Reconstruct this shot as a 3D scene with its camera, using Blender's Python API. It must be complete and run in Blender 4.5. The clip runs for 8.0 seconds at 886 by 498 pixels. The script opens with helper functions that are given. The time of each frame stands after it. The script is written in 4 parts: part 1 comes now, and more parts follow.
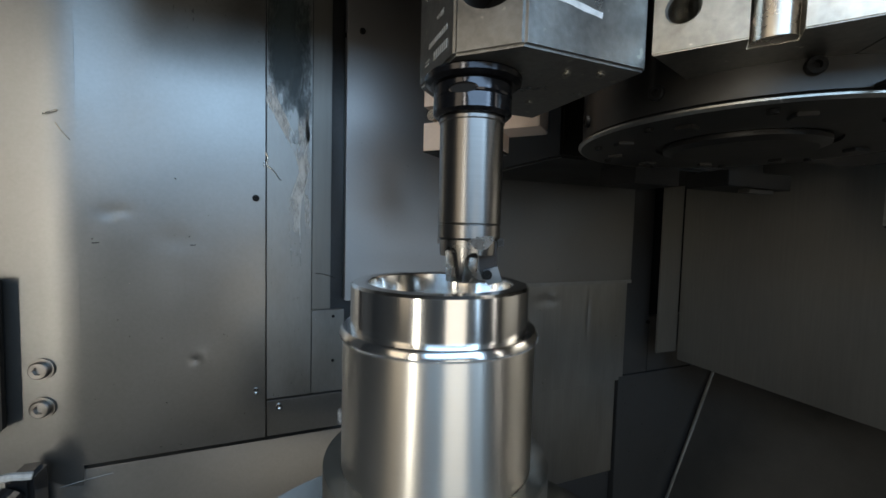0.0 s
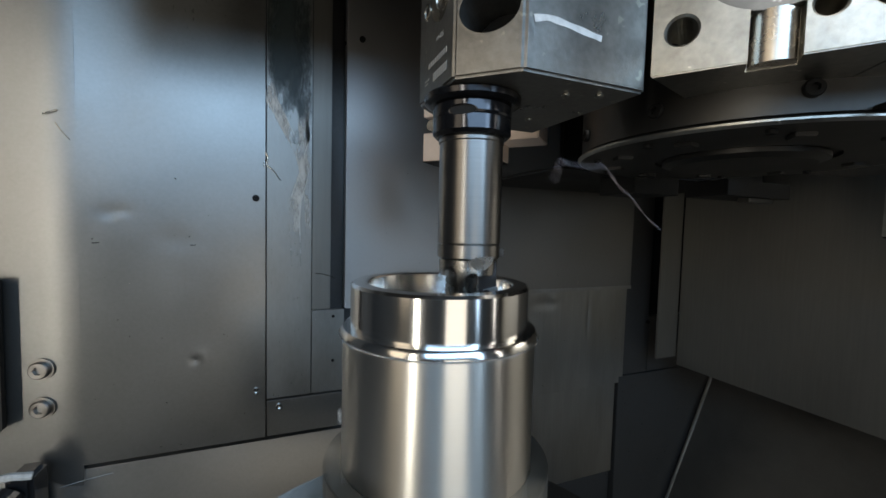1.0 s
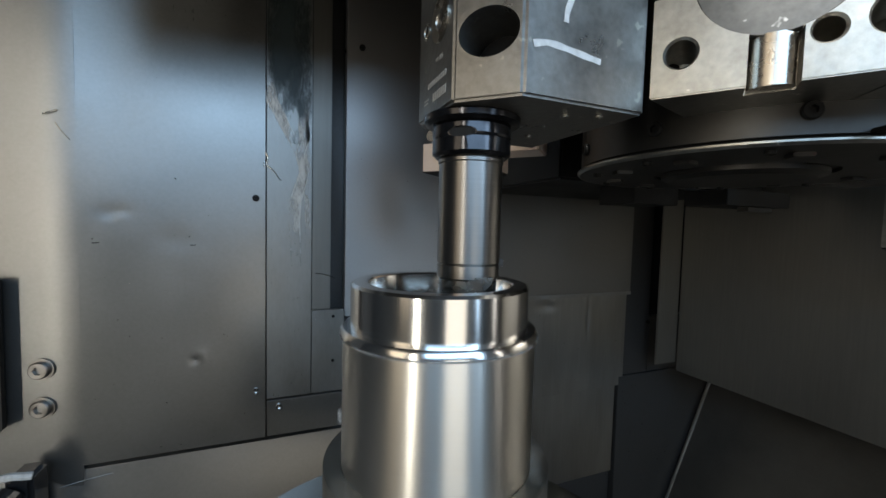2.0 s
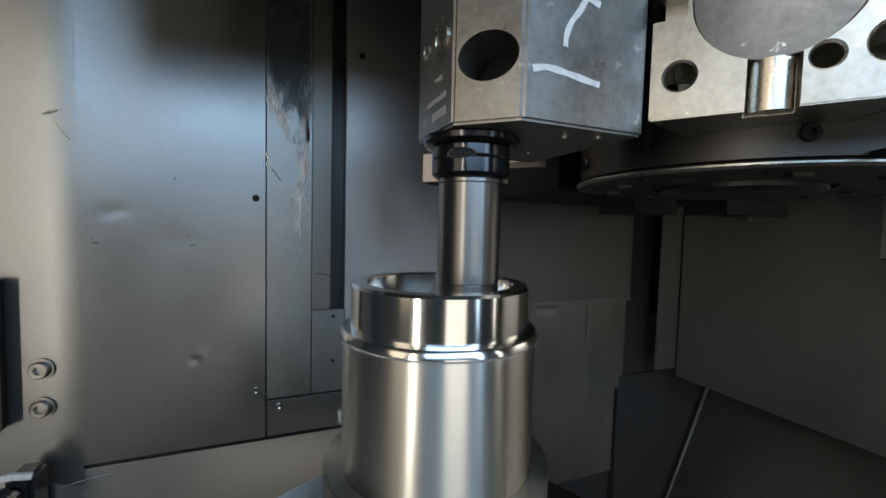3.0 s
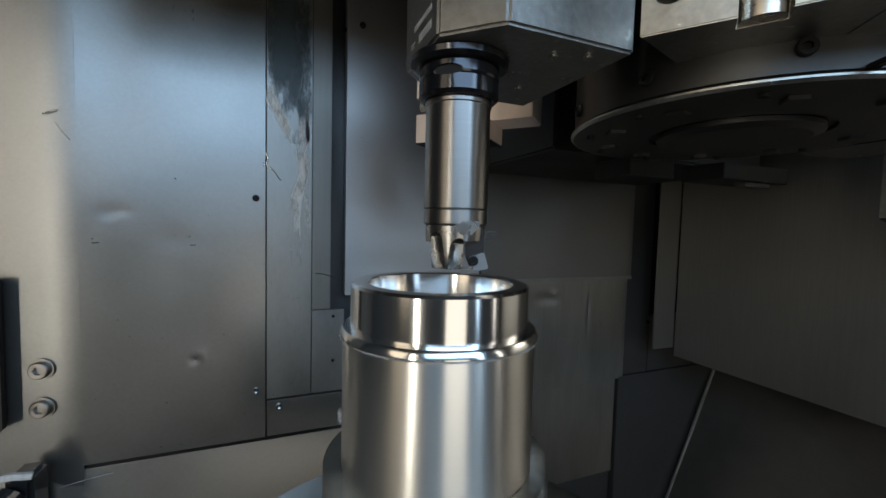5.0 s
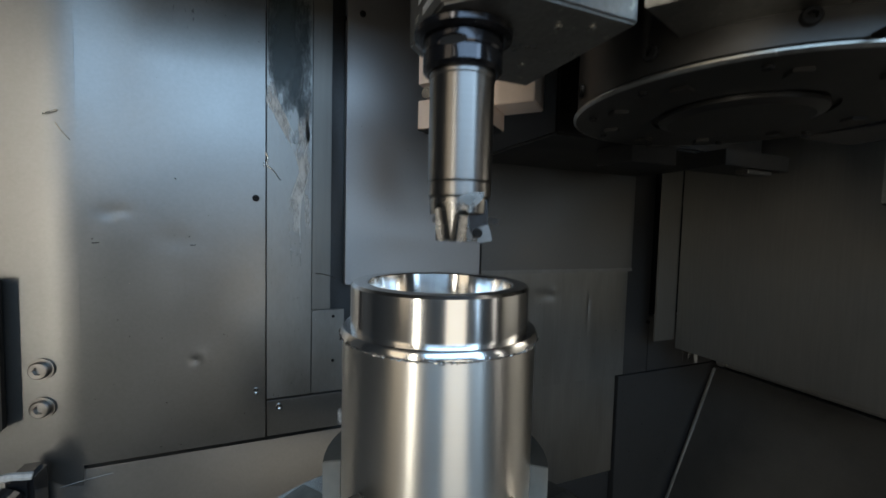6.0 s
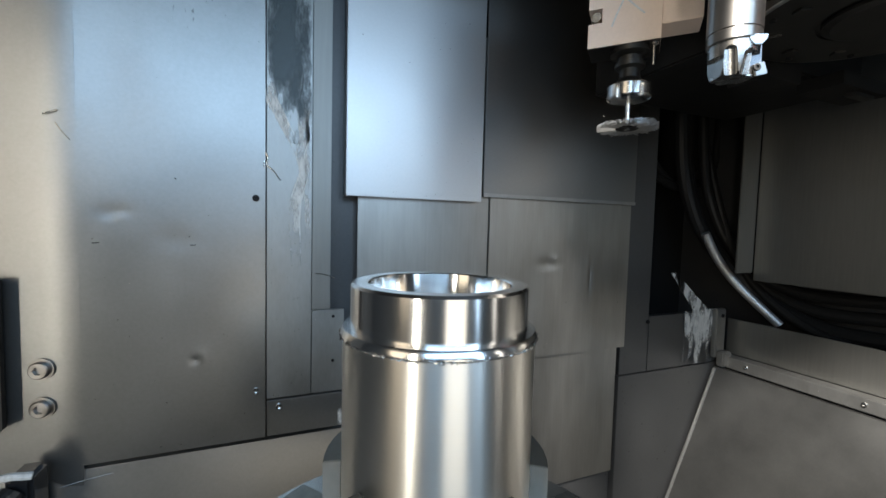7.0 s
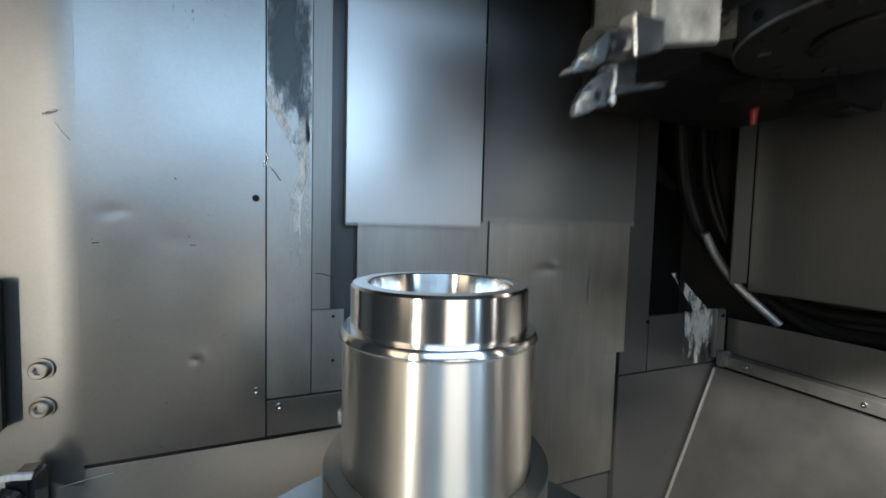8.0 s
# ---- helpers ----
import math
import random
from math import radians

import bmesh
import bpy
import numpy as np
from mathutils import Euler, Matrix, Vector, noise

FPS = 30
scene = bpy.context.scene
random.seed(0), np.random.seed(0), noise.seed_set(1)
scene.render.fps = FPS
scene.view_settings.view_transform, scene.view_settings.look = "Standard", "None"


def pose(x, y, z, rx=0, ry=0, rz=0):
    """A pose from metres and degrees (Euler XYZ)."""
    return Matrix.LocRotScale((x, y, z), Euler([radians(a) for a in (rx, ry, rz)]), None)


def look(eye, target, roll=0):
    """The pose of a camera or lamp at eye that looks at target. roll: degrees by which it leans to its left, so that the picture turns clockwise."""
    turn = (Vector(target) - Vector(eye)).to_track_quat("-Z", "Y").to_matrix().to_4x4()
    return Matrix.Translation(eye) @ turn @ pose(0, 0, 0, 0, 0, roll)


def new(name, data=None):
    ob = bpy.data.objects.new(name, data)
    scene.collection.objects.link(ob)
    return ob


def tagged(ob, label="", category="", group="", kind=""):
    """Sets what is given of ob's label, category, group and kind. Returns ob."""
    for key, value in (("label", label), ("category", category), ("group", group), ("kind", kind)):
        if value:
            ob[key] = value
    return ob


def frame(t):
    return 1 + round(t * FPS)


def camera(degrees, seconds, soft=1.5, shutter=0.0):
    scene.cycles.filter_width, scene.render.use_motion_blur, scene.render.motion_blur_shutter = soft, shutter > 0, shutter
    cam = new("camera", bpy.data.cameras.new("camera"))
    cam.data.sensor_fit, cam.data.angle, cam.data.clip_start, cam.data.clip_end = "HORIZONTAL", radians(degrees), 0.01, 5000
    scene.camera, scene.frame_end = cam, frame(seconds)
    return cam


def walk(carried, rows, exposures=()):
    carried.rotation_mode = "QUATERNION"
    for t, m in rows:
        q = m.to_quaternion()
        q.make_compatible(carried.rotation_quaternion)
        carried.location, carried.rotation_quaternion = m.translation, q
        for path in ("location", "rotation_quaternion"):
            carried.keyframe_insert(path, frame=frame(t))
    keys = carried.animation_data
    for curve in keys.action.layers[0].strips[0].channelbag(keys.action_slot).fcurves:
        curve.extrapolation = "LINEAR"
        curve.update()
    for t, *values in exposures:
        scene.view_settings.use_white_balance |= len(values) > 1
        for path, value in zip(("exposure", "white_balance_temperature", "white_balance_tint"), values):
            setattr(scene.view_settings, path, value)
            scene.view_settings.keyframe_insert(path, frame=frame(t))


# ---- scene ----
# Inside of a vertical turning lathe. x: along the cross slide, y: into the machine, z: up.
# The origin is the centre of the workpiece's upper rim.
AZ, PITCH = radians(22.093), radians(3.235)
EYE = (-0.1258, -0.3143, 0.0466)
AIM = (EYE[0] + math.sin(AZ) * math.cos(PITCH), EYE[1] + math.cos(AZ) * math.cos(PITCH), EYE[2] - math.sin(PITCH))
cam = camera(95.62, 8.0, soft=1.5, shutter=0.5)
walk(cam, [(0.0, look(EYE, AIM, 1.459)), (8.0, look(EYE, AIM, 1.459))],
     exposures=[(0.0, -0.22), (4.7, -0.26), (6.0, -0.38), (6.7, 0.15), (8.0, 0.15)])

# ---- light: shop windows behind the open door, two added fills, a lamp in the machine ----
world = bpy.data.worlds.new("world")
scene.world = world
world.use_nodes = True
wn = world.node_tree.nodes
sky = wn.new("ShaderNodeTexSky")
sky.sky_type, sky.sun_disc, sky.sun_elevation, sky.sun_rotation = "NISHITA", False, radians(35), radians(160)
world.node_tree.links.new(sky.outputs[0], wn["Background"].inputs[0])
wn["Background"].inputs[1].default_value = 0.05


def area(name, eye, target, sx, sy, power, colour):
    data = bpy.data.lights.new(name, "AREA")
    data.shape, data.size, data.size_y, data.energy, data.color = "RECTANGLE", sx, sy, power, colour
    ob = new(name, data)
    ob.matrix_world = look(eye, target)
    return ob


area("window_light_blue", (-0.25, -1.95, 0.78), (-0.25, 0.5, 0.42), 2.3, 1.15, 45, (0.46, 0.705, 1.0))
area("window_light_warm", (-2.9, -1.3, 0.55), (-0.2, 0.0, 0.1), 1.1, 2.1, 11, (1.0, 0.84, 0.62))
area("door_light_white", (-2.15, -1.96, 0.0), (-0.3, 0.0, 0.0), 0.24, 2.3, 28, (1.0, 0.95, 0.84))
# Added low fill that brightens the lower wall and the workpiece.
area("fill_light_soft", (-0.08, -1.97, -0.55), (-0.08, 0.0, -0.50), 0.85, 1.1, 4.6, (1.0, 0.93, 0.80))
area("door_light_blue", (0.72, -1.96, 0.30), (0.1, 0.0, 0.1), 0.42, 1.7, 7.0, (0.56, 0.77, 1.0))
# Added fill for the slide covers; no opening is known there.
area("fill_light_right", (2.08, -1.93, 0.15), (0.55, 0.55, -0.1), 0.5, 1.9, 9, (1.0, 0.96, 0.90))
lamp = bpy.data.lights.new("machine_work_lamp", "SPOT")
lamp.energy, lamp.spot_size, lamp.spot_blend, lamp.shadow_soft_size, lamp.color = 350, radians(62), 0.6, 0.04, (1.0, 0.96, 0.90)
new("machine_work_lamp", lamp).matrix_world = look((0.10, -0.36, 0.80), (1.12, 0.17, -0.52))


# ---- materials ----
def metal(name, colour, rough=0.35, metallic=1.0, grain=(1, 1, 1), grain_amount=0.12, blotch=0.15, bump=0.04, scale=6.0, speck=0.0, speck_colour=(0.02, 0.02, 0.02), run=1.0):
    """Sheet or cut metal: fine directional grain, broad blotches, small specks, slight relief."""
    m = bpy.data.materials.new(name)
    m.use_nodes = True
    nt = m.node_tree
    n, l = nt.nodes, nt.links
    b = n["Principled BSDF"]
    co = n.new("ShaderNodeTexCoord")
    mp = n.new("ShaderNodeMapping")
    mp.inputs["Scale"].default_value = grain
    l.new(co.outputs["Object"], mp.inputs[0])
    fine = n.new("ShaderNodeTexNoise")
    fine.inputs["Scale"].default_value, fine.inputs["Detail"].default_value = 180, 4
    l.new(mp.outputs[0], fine.inputs["Vector"])
    big = n.new("ShaderNodeTexNoise")
    big.inputs["Scale"].default_value, big.inputs["Detail"].default_value, big.inputs["Roughness"].default_value = scale, 6, 0.6
    drip = n.new("ShaderNodeMapping")
    drip.inputs["Scale"].default_value = (1, 1, run)
    l.new(co.outputs["Object"], drip.inputs[0])
    l.new(drip.outputs[0], big.inputs["Vector"])
    mix = n.new("ShaderNodeMath")
    mix.operation = "MULTIPLY_ADD"
    mix.inputs[1].default_value = blotch * 2
    l.new(big.outputs["Fac"], mix.inputs[0])
    fm = n.new("ShaderNodeMath")
    fm.operation = "MULTIPLY_ADD"
    fm.inputs[1].default_value, fm.inputs[2].default_value = grain_amount * 2, 1 - grain_amount - blotch
    l.new(fine.outputs["Fac"], fm.inputs[0])
    l.new(fm.outputs[0], mix.inputs[2])
    col = n.new("ShaderNodeVectorMath")
    col.operation = "SCALE"
    col.inputs[0].default_value = colour
    l.new(mix.outputs[0], col.inputs["Scale"])
    out = col.outputs[0]
    if speck > 0:
        vo = n.new("ShaderNodeTexNoise")
        vo.inputs["Scale"].default_value, vo.inputs["Detail"].default_value = 90, 2
        l.new(co.outputs["Object"], vo.inputs["Vector"])
        rp = n.new("ShaderNodeValToRGB")
        rp.color_ramp.elements[0].position, rp.color_ramp.elements[1].position = 0.74 - speck * 0.1, 0.78 - speck * 0.1
        l.new(vo.outputs["Fac"], rp.inputs[0])
        mx = n.new("ShaderNodeMix")
        mx.data_type = "RGBA"
        l.new(rp.outputs[0], mx.inputs["Factor"])
        l.new(out, mx.inputs["A"])
        mx.inputs["B"].default_value = (*speck_colour, 1)
        out = mx.outputs["Result"]
    l.new(out, b.inputs["Base Color"])
    b.inputs["Metallic"].default_value = metallic
    rr = n.new("ShaderNodeMath")
    rr.operation = "MULTIPLY_ADD"
    rr.inputs[1].default_value, rr.inputs[2].default_value = 0.22, rough - 0.11
    l.new(big.outputs["Fac"], rr.inputs[0])
    l.new(rr.outputs[0], b.inputs["Roughness"])
    bp = n.new("ShaderNodeBump")
    bp.inputs["Strength"].default_value, bp.inputs["Distance"].default_value = bump, 0.002
    l.new(fine.outputs["Fac"], bp.inputs["Height"])
    l.new(bp.outputs[0], b.inputs["Normal"])
    return m


def turned_aniso(m, amount):
    """Circular tool marks: reflections drawn out along the axis."""
    n, l = m.node_tree.nodes, m.node_tree.links
    tg = n.new("ShaderNodeTangent")
    tg.direction_type, tg.axis = "RADIAL", "Z"
    b = n["Principled BSDF"]
    b.inputs["Anisotropic"].default_value, b.inputs["Anisotropic Rotation"].default_value = amount, 0.25
    l.new(tg.outputs[0], b.inputs["Tangent"])
    return m


SHEET = metal("sheet_steel", (0.262, 0.258, 0.248), 0.34, 0.9, (1, 1, 1), 0.08, 0.16, 0.03, 5)
SHEET_DIRTY = metal("stained_sheet_steel", (0.28, 0.276, 0.263), 0.42, 0.85, (1, 1, 0.3), 0.10, 0.32, 0.05, 11, 0.05, (0.5, 0.5, 0.48), run=0.4)
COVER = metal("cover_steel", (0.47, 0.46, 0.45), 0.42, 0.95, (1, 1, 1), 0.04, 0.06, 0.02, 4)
# Darkened copy of COVER: the right sheet's shade is in the colour.
COVER_SHADED = metal("shaded_cover_steel", (0.215, 0.212, 0.206), 0.36, 0.95, (1, 1, 1), 0.05, 0.08, 0.02, 5)
COVER_DRAWN = metal("streaked_cover_steel", (0.30, 0.293, 0.275), 0.36, 0.95, (1, 1, 0.03), 0.09, 0.34, 0.03, 16, run=0.22)
DARK_WALL = metal("dark_coated_steel", (0.075, 0.075, 0.075), 0.42, 0.6, (1, 1, 1), 0.1, 0.15, 0.03, 6, 0.2)
TURNED = turned_aniso(metal("turned_steel", (0.93, 0.90, 0.84), 0.30, 1.0, (0.05, 0.05, 6), 0.02, 0.03, 0.002, 3), 0.85)
TURNED_FINE = turned_aniso(metal("fine_turned_steel", (0.84, 0.83, 0.81), 0.17, 1.0, (0.05, 0.05, 5), 0.04, 0.02, 0.003, 3), 0.6)
GUN = metal("blackened_steel", (0.11, 0.11, 0.115), 0.22, 0.85, (1, 1, 1), 0.1, 0.2, 0.03, 14, 0.35, (0.4, 0.38, 0.34))
GUN_BLOCK = metal("worn_blackened_steel", (0.255, 0.248, 0.232), 0.31, 0.85, (1, 1, 1), 0.28, 0.42, 0.10, 26, 0.55, (0.4, 0.38, 0.33))
SIDE = metal("dark_side_cover_steel", (0.205, 0.20, 0.184), 0.45, 0.85, (1, 1, 0.05), 0.12, 0.15, 0.03, 5)
# Dark base and broad blotches hold the chute's shade and dark reflections.
CHUTE = metal("blotched_chute_steel", (0.115, 0.113, 0.108), 0.34, 0.8, (1, 1, 1), 0.06, 0.45, 0.03, 5)
HEAD = metal("polished_head_steel", (0.32, 0.312, 0.296), 0.26, 1.0, (1, 1, 1), 0.1, 0.35, 0.02, 60)
BAR = turned_aniso(metal("browned_steel", (0.27, 0.258, 0.245), 0.34, 1.0, (0.1, 0.1, 4), 0.1, 0.12, 0.006, 8), 0.6)
PLATE = metal("ground_steel", (0.42, 0.405, 0.365), 0.36, 1.0, (1, 1, 1), 0.28, 0.36, 0.09, 30, 0.12, (0.75, 0.72, 0.65))
DRUM = metal("drum_steel", (0.070, 0.068, 0.064), 0.42, 0.9, (1, 1, 1), 0.08, 0.2, 0.03, 9)
# Pale pinkish tint puts reflected warm light into the steel's colour.
WARM_LIT = metal("warm_lit_ground_steel", (0.92, 0.77, 0.67), 0.42, 0.15, (1, 1, 1), 0.05, 0.1, 0.03, 12)
BRIGHT = metal("bright_steel", (0.72, 0.71, 0.69), 0.22, 1.0, (1, 1, 1), 0.05, 0.1, 0.02, 20)
JAW = metal("soft_jaw_steel", (0.25, 0.238, 0.212), 0.48, 0.95, (1, 1, 1), 0.08, 0.2, 0.03, 18)
# Black fittings, plus sheets and plates that stand for unlit depth.
BLACK = metal("black_oxide_and_shade", (0.015, 0.015, 0.015), 0.5, 0.2)
COLLAR = turned_aniso(metal("glossy_black_steel", (0.06, 0.06, 0.065), 0.2, 0.9, (0.1, 0.1, 4), 0.1, 0.1, 0.004, 10), 0.5)
# Gloss cut so that parts standing for shade stay black.
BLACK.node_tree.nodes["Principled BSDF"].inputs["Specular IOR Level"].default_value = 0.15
RUBBER = metal("black_rubber", (0.012, 0.012, 0.012), 0.5, 0.0)
RUBBER.node_tree.nodes["Principled BSDF"].inputs["Specular IOR Level"].default_value = 0.25
CHALK = metal("white_paint_marker", (0.75, 0.76, 0.76), 0.8, 0.0, (1, 1, 1), 0.3, 0.1)
ENGRAVE = metal("engraved_bright", (0.58, 0.55, 0.50), 0.5, 0.5)
CONCRETE = metal("concrete", (0.24, 0.235, 0.225), 0.7, 0.0, (1, 1, 1), 0.1, 0.2)
SHOP = metal("shop_wall_paint", (0.10, 0.103, 0.106), 0.8, 0.0)
RESIDUE = metal("dried_coolant", (0.62, 0.62, 0.60), 0.75, 0.1, (1, 1, 0.4), 0.3, 0.2, 0.2, 30)
BRISTLE = metal("wire_bristle", (0.55, 0.55, 0.55), 0.4, 0.8, (1, 1, 1), 0.3, 0.2)
DISC = metal("dull_grey_steel", (0.12, 0.118, 0.112), 0.42, 0.95, (1, 1, 1), 0.3, 0.4, 0.10, 24, 0.45, (0.45, 0.44, 0.42))
SHOE = metal("worn_bright_steel", (0.58, 0.53, 0.46), 0.28, 1.0, (1, 1, 0.2), 0.1, 0.2, 0.02, 30)


def patchy(name, colour, rough, scale, cover):
    """A broken film, denser in the middle of its sheet."""
    m = metal(name, colour, rough, 0.1, (1, 1, 0.4), 0.3, 0.2, 0.2, 30)
    n, l = m.node_tree.nodes, m.node_tree.links
    co = n.new("ShaderNodeTexCoord")
    mp = n.new("ShaderNodeMapping")
    mp.inputs["Scale"].default_value = (1, 1, 0.35)
    l.new(co.outputs["Object"], mp.inputs[0])
    no = n.new("ShaderNodeTexNoise")
    no.inputs["Scale"].default_value, no.inputs["Detail"].default_value, no.inputs["Roughness"].default_value = scale, 8, 0.7
    l.new(mp.outputs[0], no.inputs["Vector"])
    ce = n.new("ShaderNodeVectorMath")
    ce.operation = "DISTANCE"
    ce.inputs[1].default_value = (0.5, 0.5, 0.5)
    l.new(co.outputs["Generated"], ce.inputs[0])
    ad = n.new("ShaderNodeMath")
    ad.operation = "SUBTRACT"
    l.new(no.outputs["Fac"], ad.inputs[0])
    ml = n.new("ShaderNodeMath")
    ml.operation = "MULTIPLY"
    ml.inputs[1].default_value = 0.42
    l.new(ce.outputs["Value"], ml.inputs[0])
    l.new(ml.outputs[0], ad.inputs[1])
    rp = n.new("ShaderNodeValToRGB")
    rp.color_ramp.elements[0].position, rp.color_ramp.elements[1].position = 0.5 - cover, 0.62 - cover
    rp.color_ramp.elements[1].color = (0.8, 0.8, 0.8, 1)
    l.new(ad.outputs[0], rp.inputs[0])
    l.new(rp.outputs[0], n["Principled BSDF"].inputs["Alpha"])
    return m


STREAK = patchy("coolant_streak", (0.70, 0.70, 0.68), 0.8, 26, 0.26)
BARE = patchy("worn_bare_metal", (0.62, 0.61, 0.58), 0.6, 22, 0.30)
STAIN_FAINT = patchy("mottled_stain", (0.14, 0.14, 0.14), 0.45, 60, 0.14)
DARK_STAIN = patchy("oily_dark_stain", (0.035, 0.048, 0.050), 0.4, 7, 0.30)
SWARF = metal("swarf", (0.62, 0.54, 0.55), 0.35, 0.9, (1, 1, 1), 0.2, 0.3)
RED = metal("red_plastic", (0.30, 0.02, 0.015), 0.4, 0.0)


# ---- mesh helpers ----
def part(name, bm, material, parent=None, label="", smooth=False):
    me = bpy.data.meshes.new(name)
    bmesh.ops.recalc_face_normals(bm, faces=bm.faces)
    if smooth:
        for f in bm.faces:
            f.smooth = True
        for e in bm.edges:
            if len(e.link_faces) == 2 and e.calc_face_angle(0) > 0.38:
                e.smooth = False
    bm.to_mesh(me)
    bm.free()
    me.materials.append(material)
    ob = new(name, me)
    if parent:
        ob.parent = parent
    if label:
        ob["label"] = label
    return ob


def empty(name, m=None):
    ob = new(name)
    ob.empty_display_size = 0.02
    if m:
        ob.matrix_world = m
    return ob


def bevelled(bm, w, seg=2, angle=0.5):
    if w > 0:
        es = [e for e in bm.edges if len(e.link_faces) == 2 and e.calc_face_angle(0) > angle]
        bmesh.ops.bevel(bm, geom=es, offset=w, segments=seg, affect="EDGES", clamp_overlap=True)
    return bm


def box(x0, x1, y0, y1, z0, z1, bev=0.001, m=None):
    bm = bmesh.new()
    bmesh.ops.create_cube(bm, size=1)
    for v in bm.verts:
        v.co = Vector(((x0 + x1) / 2 + v.co.x * (x1 - x0), (y0 + y1) / 2 + v.co.y * (y1 - y0), (z0 + z1) / 2 + v.co.z * (z1 - z0)))
    bevelled(bm, bev)
    if m:
        bm.transform(m)
    return bm


def prism(pts, z0, z1, bev=0.0, m=None):
    """A polygon in x, y pulled up from z0 to z1."""
    bm = bmesh.new()
    lo = [bm.verts.new((x, y, z0)) for x, y in pts]
    hi = [bm.verts.new((x, y, z1)) for x, y in pts]
    bm.faces.new(lo[::-1])
    bm.faces.new(hi)
    for i in range(len(pts)):
        j = (i + 1) % len(pts)
        bm.faces.new((lo[i], lo[j], hi[j], hi[i]))
    bmesh.ops.recalc_face_normals(bm, faces=bm.faces)
    bevelled(bm, bev)
    if m:
        bm.transform(m)
    return bm


def lathe(profile, n=64, m=None, closed=True):
    """Rings of (radius, z) turned about z; closed joins the last ring to the first."""
    bm = bmesh.new()
    rings = []
    for r, z in profile:
        if r < 1e-6:
            rings.append([bm.verts.new((0, 0, z))])
        else:
            rings.append([bm.verts.new((r * math.cos(2 * math.pi * k / n), r * math.sin(2 * math.pi * k / n), z)) for k in range(n)])
    pairs = list(zip(rings, rings[1:])) + ([(rings[-1], rings[0])] if closed and len(rings[0]) > 1 and len(rings[-1]) > 1 else [])
    for a, b in pairs:
        for k in range(n):
            j = (k + 1) % n
            q = []
            for v in (a[k % len(a)], a[j % len(a)], b[j % len(b)], b[k % len(b)]):
                if v not in q:
                    q.append(v)
            if len(q) > 2:
                bm.faces.new(q)
    bmesh.ops.recalc_face_normals(bm, faces=bm.faces)
    if m:
        bm.transform(m)
    return bm


def tube(points, r, n=10, m=None):
    """A round tube along a smooth line through points."""
    pts = [Vector(p) for p in points]
    line = []
    for i in range(len(pts) - 1):
        p0, p1, p2, p3 = pts[max(i - 1, 0)], pts[i], pts[i + 1], pts[min(i + 2, len(pts) - 1)]
        for k in range(8):
            t = k / 8
            line.append(0.5 * ((2 * p1) + (p2 - p0) * t + (2 * p0 - 5 * p1 + 4 * p2 - p3) * t * t + (3 * p1 - p0 - 3 * p2 + p3) * t ** 3))
    line.append(pts[-1])
    bm = bmesh.new()
    rings, up = [], Vector((0.31, 0.17, 0.93))
    for i, p in enumerate(line):
        d = (line[min(i + 1, len(line) - 1)] - line[max(i - 1, 0)]).normalized()
        a = d.cross(up).normalized()
        b = d.cross(a)
        rings.append([bm.verts.new(p + r * (a * math.cos(2 * math.pi * k / n) + b * math.sin(2 * math.pi * k / n))) for k in range(n)])
    for a, b in zip(rings, rings[1:]):
        for k in range(n):
            bm.faces.new((a[k], a[(k + 1) % n], b[(k + 1) % n], b[k]))
    bm.faces.new(rings[0])
    bm.faces.new(rings[-1])
    if m:
        bm.transform(m)
    return bm


def joined(*bms):
    out = bms[0]
    for b in bms[1:]:
        me = bpy.data.meshes.new("scratch")
        b.to_mesh(me)
        b.free()
        out.from_mesh(me)
        bpy.data.meshes.remove(me)
    return out


def sheet(x0, x1, z0, z1, y0, y1, dents, nx=48, nz=64):
    """An upright sheet facing -y with shallow dents: (x, z, radius x, radius z, depth)."""
    bm = bmesh.new()
    g = []
    for j in range(nz + 1):
        row = []
        for i in range(nx + 1):
            x, z = x0 + (x1 - x0) * i / nx, z0 + (z1 - z0) * j / nz
            y = y0 + sum(d * math.exp(-((x - a) / rx) ** 2 - ((z - b) / rz) ** 2) for a, b, rx, rz, d in dents)
            row.append(bm.verts.new((x, y, z)))
        g.append(row)
    for j in range(nz):
        for i in range(nx):
            bm.faces.new((g[j][i], g[j][i + 1], g[j + 1][i + 1], g[j + 1][i]))
    rim = g[0] + [r[-1] for r in g[1:]] + g[-1][-2::-1] + [r[0] for r in g[-2:0:-1]]
    back = [bm.verts.new((v.co.x, y1, v.co.z)) for v in rim]
    for k in range(len(rim)):
        q = (k + 1) % len(rim)
        bm.faces.new((rim[q], rim[k], back[k], back[q]))
    bm.faces.new(back)
    return bm


def structure(ob, label, category):
    return tagged(ob, label, category, kind="structure")


